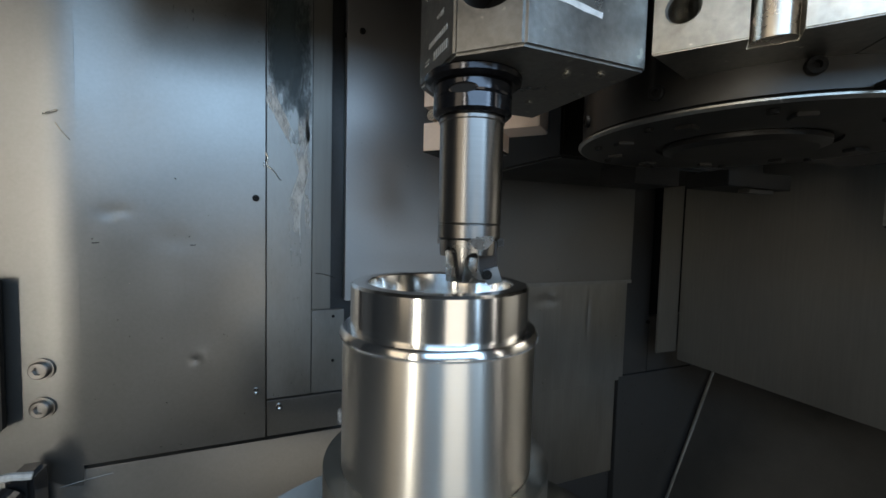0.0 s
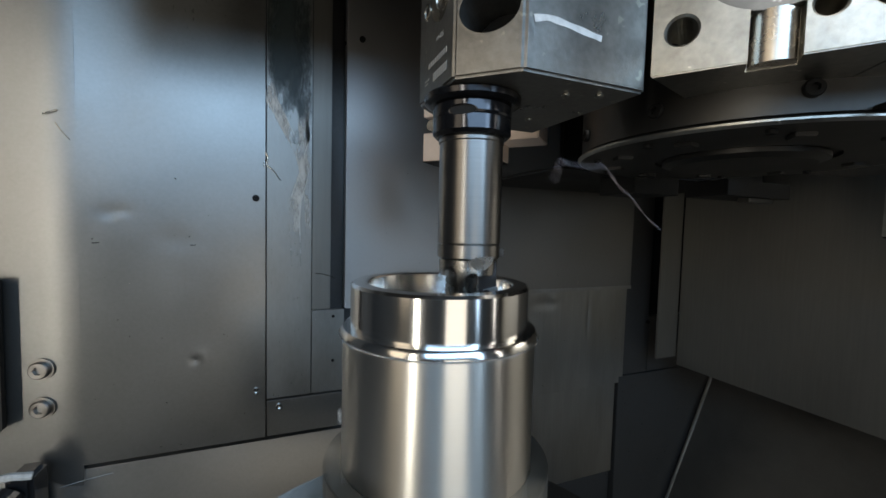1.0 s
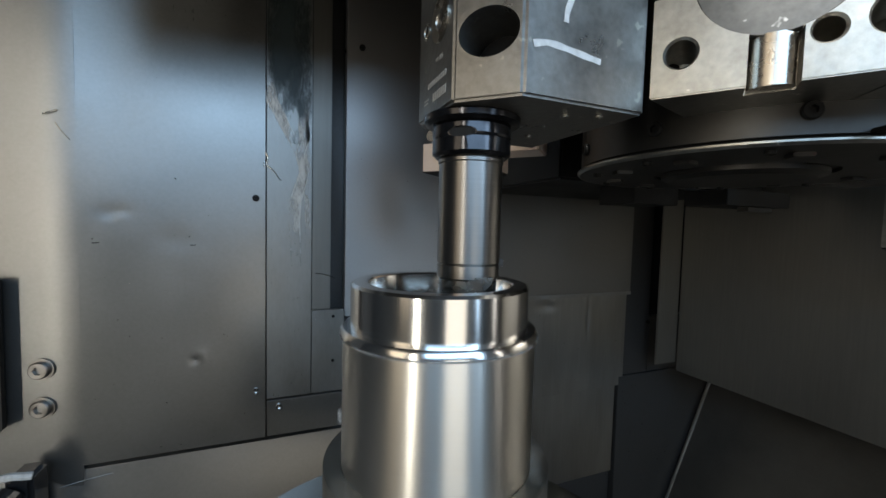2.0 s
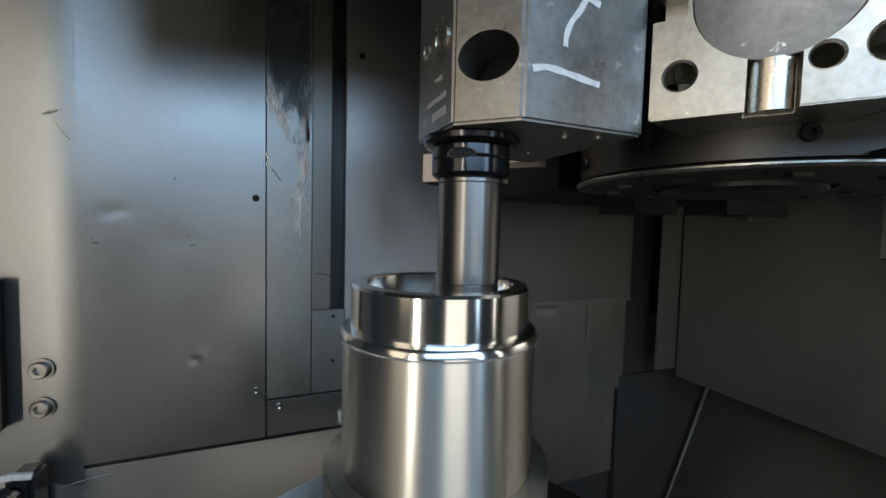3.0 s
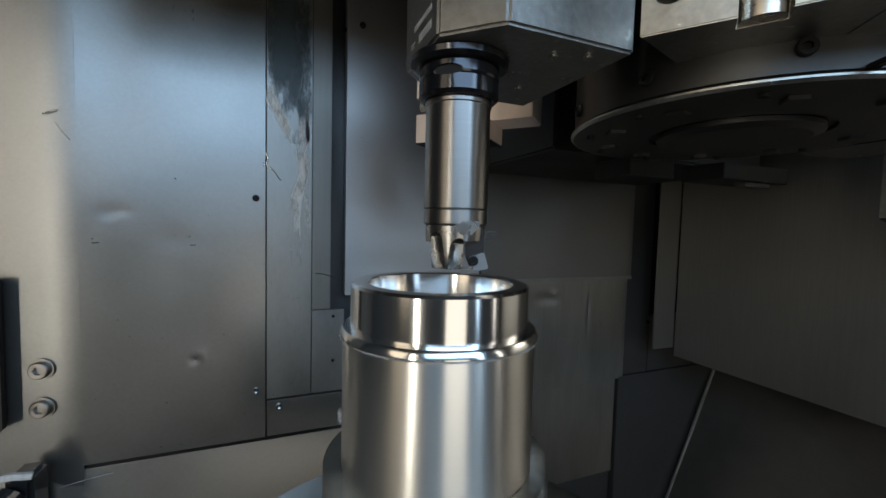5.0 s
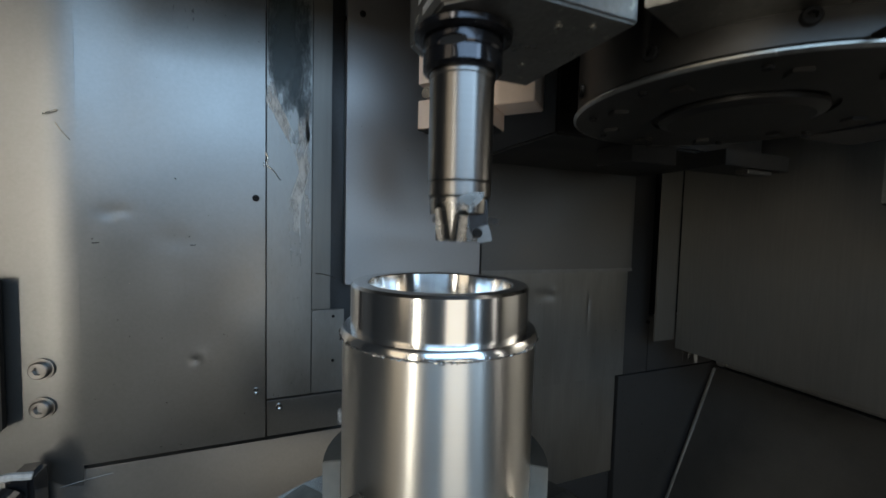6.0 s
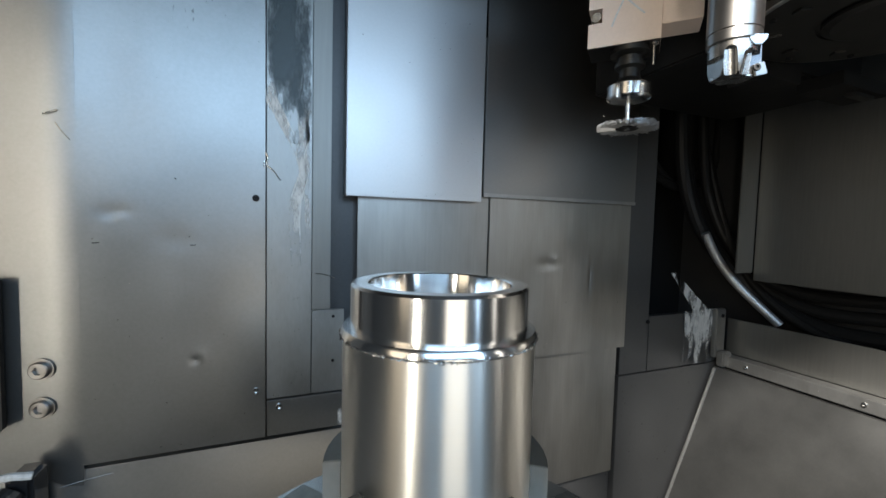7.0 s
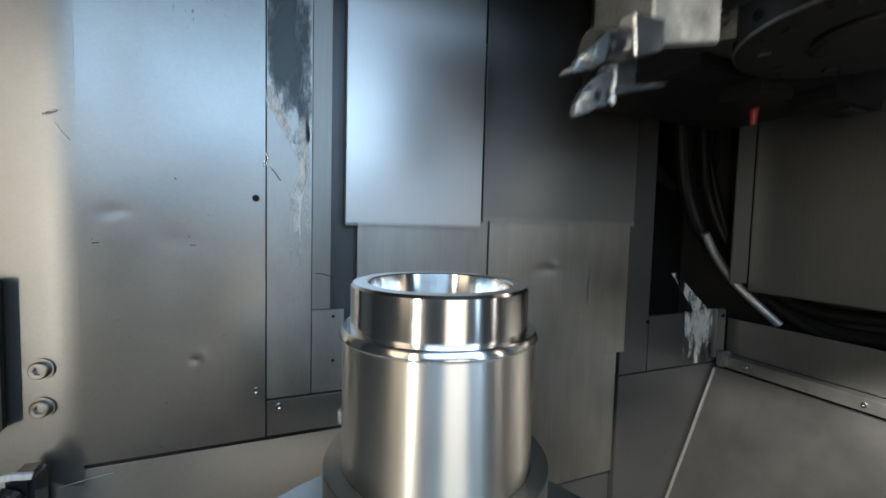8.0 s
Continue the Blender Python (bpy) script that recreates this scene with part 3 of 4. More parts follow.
def bar_of(points, w, h, m):
    """A flat painted stroke along points, w wide and h thick."""
    bm = bmesh.new()
    rows = []
    for i, p in enumerate(points):
        p = Vector(p)
        d = (Vector(points[min(i + 1, len(points) - 1)]) - Vector(points[max(i - 1, 0)])).normalized()
        q = Vector((-d.y, d.x)) * w / 2 * (0.95 + 0.1 * math.sin(i * 0.9 + 1))
        rows.append([bm.verts.new((p.x + q.x, p.y + q.y, 0)), bm.verts.new((p.x - q.x, p.y - q.y, 0)), bm.verts.new((p.x - q.x * 0.7, p.y - q.y * 0.7, h)), bm.verts.new((p.x + q.x * 0.7, p.y + q.y * 0.7, h))])
    for a, b in zip(rows, rows[1:]):
        for k in range(4):
            bm.faces.new((a[k], a[(k + 1) % 4], b[(k + 1) % 4], b[k]))
    bm.faces.new(rows[0])
    bm.faces.new(rows[-1][::-1])
    bmesh.ops.recalc_face_normals(bm, faces=bm.faces)
    bm.transform(m)
    return bm


def build_station_plate(t, m):
    """One station face: a bored plate with a clamp shoe, holes and a blind cover disc."""
    h = 0.076
    pl = part("station_plate", prism([(0.165, -0.054), (APO, -h), (APO, h), (0.165, 0.054)], 0.183, 0.36, 0.001), PLATE, t, "ground steel station face with clamp bore")
    cz = 0.2675
    cut = [lathe([(0, APO - 0.012), (0.0505, APO - 0.012), (0.0505, APO + 0.01), (0, APO + 0.01)], 64, pose(0, 0, cz) @ pose(0, 0, 0, 0, 90, 0) , closed=False)]
    cut.append(box(APO - 0.02, APO + 0.01, -0.0150, 0.0150, 0.170, 0.225, 0))
    for y, z, r in ((-0.056, 0.2146, 0.0105), (0.027, 0.2142, 0.0082), (0.0585, 0.2175, 0.0125)):
        cut.append(lathe([(0, APO - 0.062), (r * 0.3, APO - 0.058), (r, APO - 0.054), (r, APO - 0.0022), (r + 0.0030, APO + 0.002), (0, APO + 0.002)], 32, pose(0, y, z) @ pose(0, 0, 0, 0, 90, 0), closed=False))
    for sgn in (-1, 1):
        cut.append(box(APO - 0.022, APO + 0.02, *sorted((sgn * 0.053, sgn * 0.1)), 0.2575, 0.2785, 0))
    bored(pl, cut)
    pl.matrix_local = m
    d = part("cover_disc", lathe([(0, APO - 0.0115), (0.0498, APO - 0.0115), (0.0498, APO - 0.0055), (0.0490, APO - 0.0045), (0.0055, APO - 0.0045), (0.0048, APO - 0.006), (0.0048, APO - 0.011), (0, APO - 0.011)], 64, pose(0, 0, cz) @ pose(0, 0, 0, 0, 90, 0), closed=False), DISC, t, "dull grey cover disc in the bore", smooth=True)
    d.matrix_local = m
    sh = part("clamp_shoe", prism([(APO - 0.019 + 0.0155 * math.sin(math.pi * k / 24) ** 0.6, 0.0140 * math.cos(math.pi * k / 24)) for k in range(25)], 0.1835, 0.2195, 0.0), SHOE, t, "worn round-faced clamp shoe", True)
    sh.matrix_local = m
    return pl


def build_turret():
    t = tagged(empty("turret"), "dark ten-sided indexing tool turret with ground station faces", "tool turret")
    part("drum", lathe([(0.0, 0.62), (0.176, 0.62), (0.176, 0.1585), (0.173, 0.1565), (0.0, 0.1565)], 96, closed=False), DRUM, t, smooth=True)
    part("upper_housing", lathe([(0.0, 0.67), (0.215, 0.67), (0.215, 0.366), (0.210, 0.362), (0.0, 0.362)], 10, closed=False), DRUM, t)
    part("bottom_flange", lathe([(0.0, 0.1563), (0.1785, 0.1563), (0.1800, 0.1548), (0.1800, 0.1530), (0.1770, 0.1505), (0.088, 0.1500), (0.088, 0.1535), (0.0, 0.1535)], 96, closed=False), DRUM, t, "bottom flange", smooth=True)
    # Paler steel than the flange paints the highlight along its lower edge.
    part("rim_highlight", lathe([(0.1772, 0.1503), (0.1780, 0.1503), (0.1806, 0.1528), (0.1806, 0.1545), (0.1797, 0.1545)], 96), PLATE, t, "rim of the flange in paler steel for its highlight", smooth=True)
    part("hub_ring", lathe([(0.0, 0.1534), (0.075, 0.1534), (0.080, 0.151), (0.080, 0.146), (0.070, 0.142), (0.0, 0.142)], 64, closed=False), DRUM, t, "stepped hub ring", smooth=True)
    for k in range(10):
        m = at_station(180 + STEP * k)
        if k in (1, 2, 3):
            build_station_plate(t, m)
        part("bolt", screw_mesh(0.0072, 0.006), BLACK, t).matrix_local = m @ pose(0, 0, 0, 0, 0, 10.3) @ facing(Matrix(), 0.1745, 0, 0.1765)
        part("flange_screw", screw_mesh(0.0045, 0.0035), BLACK, t).matrix_local = m @ pose(0.158, 0.01, 0.1502, 180)
        part("flange_key", box(0.128, 0.146, -0.008, 0.008, 0.1465, 0.1503, 0.0008, m @ pose(0, 0, 0, 0, 0, 14)), DRUM, t)
    out = at_station(240)
    part("nozzle_arm", box(0.170, 0.312, -0.004, 0.004, 0.1575, 0.1615, 0.001, out), BLACK, t)
    part("red_nozzle", lathe([(0, 0.158), (0.010, 0.158), (0.010, 0.133), (0.006, 0.096), (0, 0.093)], 20, out @ pose(0.30, 0, 0), closed=False), RED, t, "red plastic nozzle", True)
    r = tagged(empty("turret_slide"), "housing behind and above the turret, black for its shade", "machine slide")
    # Housing and brackets are black to hold the shade behind the turret.
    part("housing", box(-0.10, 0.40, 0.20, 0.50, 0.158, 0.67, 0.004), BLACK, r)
    # Unseen hood, added to cast the moving shade on the wall's upper left.
    guard = prism([(0.20, 0.425), (0.212, 0.425), (0.212, 0.655), (0.50, 0.655), (0.50, 0.67), (0.20, 0.67)], -0.84, -0.1005, 0, Matrix(((0, 0, 1, 0), (1, 0, 0, 0), (0, 1, 0, 0), (0, 0, 0, 1))))
    part("shade_guard", guard, SIDE, r, "unseen folded sheet, added to shade the upper rear wall")
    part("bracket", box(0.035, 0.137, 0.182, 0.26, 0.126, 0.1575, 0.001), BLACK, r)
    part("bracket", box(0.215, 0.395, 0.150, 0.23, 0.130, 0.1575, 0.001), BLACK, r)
    part("lamp_clip", box(0.290, 0.362, 0.160, 0.18, 0.1215, 0.1297, 0.0008), DRUM, r)
    return t, r


def build_boring():
    b = tagged(empty("boring_bar_holder"), "blackened steel turret block holding a round boring bar", "tool holder")
    m = at_station(180)
    x1 = CX + 0.0085
    ax = CX - 0.0255
    y0, y1, c = -0.080, 0.0732, 0.037
    blk = part("block", prism([(APO + 0.0005, y0), (x1 - c, y0), (x1, y0 + c), (x1, y1 - c), (x1 - c, y1), (APO + 0.0005, y1)], 0.1717, 0.42, 0.0022), GUN_BLOCK, b, "chamfered block with a large bore")
    squash = Matrix.Diagonal((0.86, 1.1, 1, 1))
    k = pose(x1 - c / 2, y1 - c / 2, 0.2183, 0, 0, 45) @ pose(0, 0, 0, 0, 90, 0)
    bored(blk, [lathe([(0, -0.05), (0.0205, -0.05), (0.0205, 0.004), (0, 0.004)], 48, k @ squash, closed=False)])
    # Black disc added at the bottom, standing for the bore's own shade.
    part("bore_shade", lathe([(0, -0.0495), (0.0203, -0.0495), (0.0203, -0.0475), (0, -0.0475)], 40, m @ k @ Matrix.Diagonal((0.83, 1.08, 1, 1)), closed=False), BLACK, b, "black disc for the shade deep in the bore")
    blk.matrix_local = m
    for dx, dy in ((0.045, 0.02), (0.075, 0.045), (0.10, 0.055), (0.05, -0.03), (0.09, -0.03)):
        part("ball_screw", screw_mesh(0.0035, 0.002), PLATE, b).matrix_local = m @ pose(x1 - dx - 0.02, dy, 0.1716, 180)
    # end face: clamp screw, small screw, engraved marks
    part("clamp_screw_washer", lathe([(0.0085, 0), (0.0175, 0), (0.0175, 0.0016), (0.0085, 0.0016)], 40), SHOE, b).matrix_local = facing(m, x1 - 0.0002, 0.0085, 0.2435)
    part("clamp_screw", lathe([(0, -0.006), (0.005, -0.006), (0.0085, 0.0012), (0.0085, 0.0001), (0.0087, 0.0001)][:3], 24, closed=False), SHOE, b, smooth=True).matrix_local = facing(m, x1 + 0.0002, 0.0085, 0.2435)
    part("pin", lathe([(0, 0), (0.007, 0), (0.007, 0.001), (0.005, 0.0015), (0.004, -0.003), (0, -0.003)], 24, closed=False), SHOE, b).matrix_local = facing(m, x1, -0.0225, 0.2465)
    marks = m @ pose(x1 + 0.00015, 0, 0)
    for z, ya, yb, hh in ((0.1985, -0.018, 0.024, 0.0042), (0.1862, -0.006, 0.024, 0.0066), (0.1880, -0.026, -0.016, 0.0012), (0.1850, -0.026, -0.018, 0.0012)):
        n = 9 if hh < 0.005 and hh > 0.002 else 7 if hh > 0.005 else 1
        for q in range(n):
            wq = (yb - ya) / n
            part("engraved_mark", box(-0.0001, 0.0002, ya + q * wq, ya + (q + 0.72) * wq if n > 1 else yb, z - hh / 2, z + hh / 2, 0, marks), ENGRAVE, b)
    cu = bpy.data.curves.new("torque_mark", "FONT")
    cu.body, cu.size, cu.extrude = "50Nm", 0.0062, 0.00012
    cu.materials.append(ENGRAVE)
    tx = new("torque_mark", cu)
    bpy.context.view_layer.update()
    me = bpy.data.meshes.new_from_object(tx.evaluated_get(bpy.context.evaluated_depsgraph_get()))
    bpy.data.objects.remove(tx)
    tx = new("torque_mark", me)
    tx.parent = b
    tx.matrix_local = m @ pose(x1 + 0.0002, 0.0155, 0.2160) @ Matrix(((0, 0, 1, 0), (-1, 0, 0, 0), (0, -1, 0, 0), (0, 0, 0, 1)))
    # paint-pen figure on the side
    side = m @ pose(0, y1 + 0.00025, 0) @ Matrix(((1, 0, 0, 0), (0, 0, 1, 0), (0, 1, 0, 0), (0, 0, 0, 1)))

    def stroke(pts, h=0.0002):
        v = [Vector(p) for p in pts]
        v = [v[0] * 2 - v[1]] + v + [v[-1] * 2 - v[-2]]
        line = []
        for a, p, q, d in zip(v, v[1:], v[2:], v[3:]):
            for f in (0, 0.25, 0.5, 0.75):
                line.append(0.5 * (2 * p + (q - a) * f + (2 * a - 5 * p + 4 * q - d) * f * f + (3 * p - a - 3 * q + d) * f ** 3))
        line.append(v[-2])
        return bar_of([(CX - p.x, p.y) for p in line], 0.0050, h, side)
    part("painted_figure", joined(stroke([(0.0353, 0.2074), (0.046, 0.2098), (0.056, 0.2095), (0.068, 0.2081), (0.082, 0.2062), (0.0945, 0.2047)]),
                                  stroke([(0.0529, 0.2643), (0.062, 0.2655), (0.0726, 0.2652), (0.084, 0.2638), (0.0921, 0.2618)]),
                                  stroke([(0.081, 0.2765), (0.080, 0.266), (0.0745, 0.255), (0.0672, 0.2452), (0.063, 0.235), (0.0622, 0.2266)], 0.0005)), CHALK, b, "white paint-pen figure")
    # bar
    bar = m @ pose(ax, 0, 0)
    part("seat_ring", lathe([(0, 0.1714), (0.040, 0.1714), (0.0410, 0.1700), (0.0405, 0.1660), (0.036, 0.1635), (0, 0.1635)], 64, bar, closed=False), COLLAR, b, "seat ring under the block", smooth=True)
    col = part("collar", lathe([(0, 0.1634), (0.0325, 0.1634), (0.0332, 0.162), (0.0332, 0.1545), (0.0325, 0.1530), (0.0332, 0.1515), (0.0332, 0.1405), (0.030, 0.1375), (0, 0.1375)], 64, closed=False), COLLAR, b, "polished black collar with a key slot", smooth=True)
    bored(col, [lathe([(0, 0.0300), (0.0042, 0.0300), (0.0042, 0.04), (0, 0.04)], 20, pose(0, 0, 0.1545, 0, 0, 50) @ pose(0, 0, 0, 0, 90, 0) @ Matrix.Diagonal((1, 2.9, 1, 1)), closed=False)])
    col.matrix_local = bar
    # Black oval laid in the cut slot as its shade.
    part("slot_shade", lathe([(0, 0.0298), (0.0041, 0.0298), (0.0041, 0.0308), (0, 0.0308)], 20, bar @ pose(0, 0, 0.1545, 0, 0, 50) @ pose(0, 0, 0, 0, 90, 0) @ Matrix.Diagonal((1, 2.6, 1, 1)), closed=False), BLACK, b, "black disc that gives the key slot its shade")
    part("shank", lathe([(0, 0.1374), (0.0272, 0.1374), (0.0278, 0.136), (0.0278, 0.1335), (0.0270, 0.1325), (0.0270, 0.0500), (0.0266, 0.0495), (0, 0.0495)], 64, bar, closed=False), BAR, b, "browned steel shank", smooth=True)
    part("head_ring", lathe([(0, 0.0494), (0.0258, 0.0494), (0.0262, 0.0485), (0.0268, 0.0480), (0.0268, 0.0375), (0.025, 0.0355), (0, 0.0355)], 64, bar, closed=False), BAR, b, "ring of the cutting head", smooth=True)
    h = bar @ pose(0, 0, 0, 0, 0, 180 - 25)
    up = h @ pose(0, 0, 0, 90, 0, 0)      # polygons in x (along the picture plane), z; pulled along y
    hd = part("head_body", lathe([(0, 0.0354), (0.0252, 0.0354), (0.0252, 0.030), (0.0238, 0.010), (0.0215, 0.002), (0.0195, 0.0), (0, 0.0)], 64, closed=False), HEAD, b, "bright fluted body of the cutting head", True)
    bored(hd, [lathe([(0, -0.02), (0.0085, -0.02), (0.0085, 0.026), (0.005, 0.031), (0, 0.032)], 28, pose(-0.0145, -0.0215, 0, 6, -8, 0), closed=False),
               lathe([(0, -0.02), (0.0095, -0.02), (0.0095, 0.020), (0.005, 0.027), (0, 0.028)], 28, pose(0.0030, -0.0260, 0, 10, 6, 0), closed=False),
               box(0.0075, 0.04, -0.04, -0.0122, -0.01, 0.0235, 0), box(-0.04, -0.0185, -0.03, 0.03, -0.01, 0.022, 0),
               lathe([(0, -0.02), (0.0100, -0.02), (0.0100, 0.022), (0, 0.030)], 28, pose(0.010, 0.0240, 0, -8, 4, 0), closed=False),
               lathe([(0, -0.02), (0.0090, -0.02), (0.0090, 0.020), (0, 0.028)], 28, pose(-0.013, 0.0220, 0, -8, -6, 0), closed=False)])
    hd.matrix_local = h
    part("coolant_facet", prism([(0.000, 0.0395), (0.0205, 0.0395), (0.0190, 0.034), (0.0135, 0.0285), (0.006, 0.0285), (0.001, 0.033)], 0.0175, 0.0262, 0.0006, up), HEAD, b, "flat bright facet under the ring")
    part("insert_lug", prism([(0.008, 0.026), (0.0215, 0.0354), (0.0235, 0.0354), (0.0245, 0.012), (0.0215, 0.004), (0.012, 0.0015), (0.0085, 0.01)], -0.002, 0.0125, 0.001, up), GUN, b, "dark insert seat")
    ins = part("insert", prism([(0.0125, 0.0105), (0.0245, 0.0145), (0.0285, 0.0015), (0.0165, -0.0015)], 0.0128, 0.0165, 0.0006, up), BAR, b, "dull gold-brown carbide insert")
    part("insert_screw", screw_mesh(0.0040, 0.0022), BLACK, ins).matrix_local = h @ pose(0.0160, -0.0163, 0.0075, 90)
    for xx, yy in ((-0.010, 0.0205), (0.008, 0.0225)):
        part("head_screw", screw_mesh(0.0042, 0.004), BLACK, b).matrix_local = h @ pose(xx, yy - 0.004, 0.030, -60)
    return b


def build_brush():
    b = tagged(empty("wire_brush_tool"), "abrasive disc brush in a collet under a steel block tinted as by warm light", "tool holder")
    m = at_station(132)
    blk = part("block", box(0.302, 0.4266, -0.068, 0.0, 0.169, 0.42, 0.0012), WARM_LIT, b, "ground steel block, coloured as lit by warm light, with a side notch")
    bored(blk, [box(0.402, 0.44, -0.1, 0.04, 0.2135, 0.240, 0)])
    blk.matrix_local = m
    # Added black plate: the shade under the block is put into colour.
    part("underside", box(0.3025, 0.4260, -0.0675, -0.0005, 0.1672, 0.1688, 0, m), BLACK, b, "thin black plate that gives the block's underside its shade")
    part("notch_screw", lathe([(0, -0.025), (0.009, -0.025), (0.009, 0.020), (0.007, 0.022), (0, 0.022)], 24, m @ pose(0.413, -0.028, 0.2265, 90), closed=False), BRIGHT, b, smooth=True)
    part("adapter", box(APO + 0.004, 0.3015, -0.066, -0.004, 0.195, 0.40, 0.0015, m), WARM_LIT, b, "adapter plate against the turret")
    face = m @ pose(0, 0.0002, 0) @ Matrix(((1, 0, 0, 0), (0, 0, 1, 0), (0, 1, 0, 0), (0, 0, 0, 1)))
    part("painted_cross", joined(bar_of([(0.385, 0.203), (0.378, 0.222), (0.368, 0.245), (0.358, 0.27)], 0.003, 0.0002, face), bar_of([(0.330, 0.217), (0.345, 0.232), (0.362, 0.25), (0.378, 0.27)], 0.003, 0.0002, face)), CHALK, b, "white paint-pen cross")
    k = m @ pose(0.3515, -0.0325, 0)
    part("spindle_nose", lathe([(0, 0.1671), (0.036, 0.1671), (0.036, 0.158), (0.022, 0.153), (0.022, 0.144), (0.027, 0.142), (0.027, 0.134), (0.018, 0.130), (0.019, 0.114), (0.026, 0.1055), (0, 0.1055)], 48, k, closed=False), DRUM, b, "dark stepped spindle nose", smooth=True)
    nut = part("collet_nut", lathe([(0, 0.1054), (0.027, 0.1054), (0.038, 0.1000), (0.039, 0.098), (0.039, 0.0770), (0.037, 0.0745), (0.023, 0.0705), (0, 0.0705)], 48, closed=False), BRIGHT, b, "slotted collet nut", smooth=True)
    bored(nut, [box(0.033, 0.05, -0.0045, 0.0045, 0.065, 0.094, 0, pose(0, 0, 0, 0, 0, q + 65)) for q in range(0, 360, 60)])
    nut.matrix_local = k
    k = k @ pose(0, 0, 0.023)
    part("brush_shaft", lathe([(0, 0.0474), (0.0040, 0.0474), (0.0040, 0.006), (0.006, 0.005), (0.006, -0.005), (0, -0.006)], 20, k, closed=False), BRIGHT, b, smooth=True)
    part("brush_core", lathe([(0, 0.004), (0.020, 0.004), (0.021, 0.003), (0.021, -0.003), (0.019, -0.0040), (0, -0.0040)], 40, k, closed=False), BLACK, b)
    rnd = random.Random(4)
    bm = bmesh.new()
    for q in range(900):
        a, z = rnd.uniform(0, 2 * math.pi), rnd.uniform(-0.0040, 0.0040)
        r0, r1 = rnd.uniform(0.018, 0.032), rnd.uniform(0.049, 0.0555)
        a1, z1 = a + rnd.gauss(0, 0.16), z + rnd.gauss(0, 0.0014)
        p, e = Vector((r0 * math.cos(a), r0 * math.sin(a), z * 0.8)), Vector((r1 * math.cos(a1), r1 * math.sin(a1), z1))
        d = (e - p).normalized()
        u = d.orthogonal().normalized() * 0.0009
        v = d.cross(u)
        lo = [bm.verts.new(p + u * math.cos(w) + v * math.sin(w)) for w in (0, 2.1, 4.2)]
        hi = [bm.verts.new(e + u * math.cos(w) + v * math.sin(w)) for w in (0, 2.1, 4.2)]
        for w in range(3):
            bm.faces.new((lo[w], lo[(w + 1) % 3], hi[(w + 1) % 3], hi[w]))
        bm.faces.new(hi)
    bm.transform(k)
    tagged(part("bristles", bm, BRISTLE, b, "grey abrasive bristles"), kind="stuff")
    part("coolant_pin", lathe([(0, 0.1671), (0.008, 0.1671), (0.008, 0.163), (0.003, 0.161), (0.0026, 0.128), (0, 0.127)], 16, m @ pose(0.312, -0.012, 0), closed=False), BRIGHT, b, smooth=True)
    return b


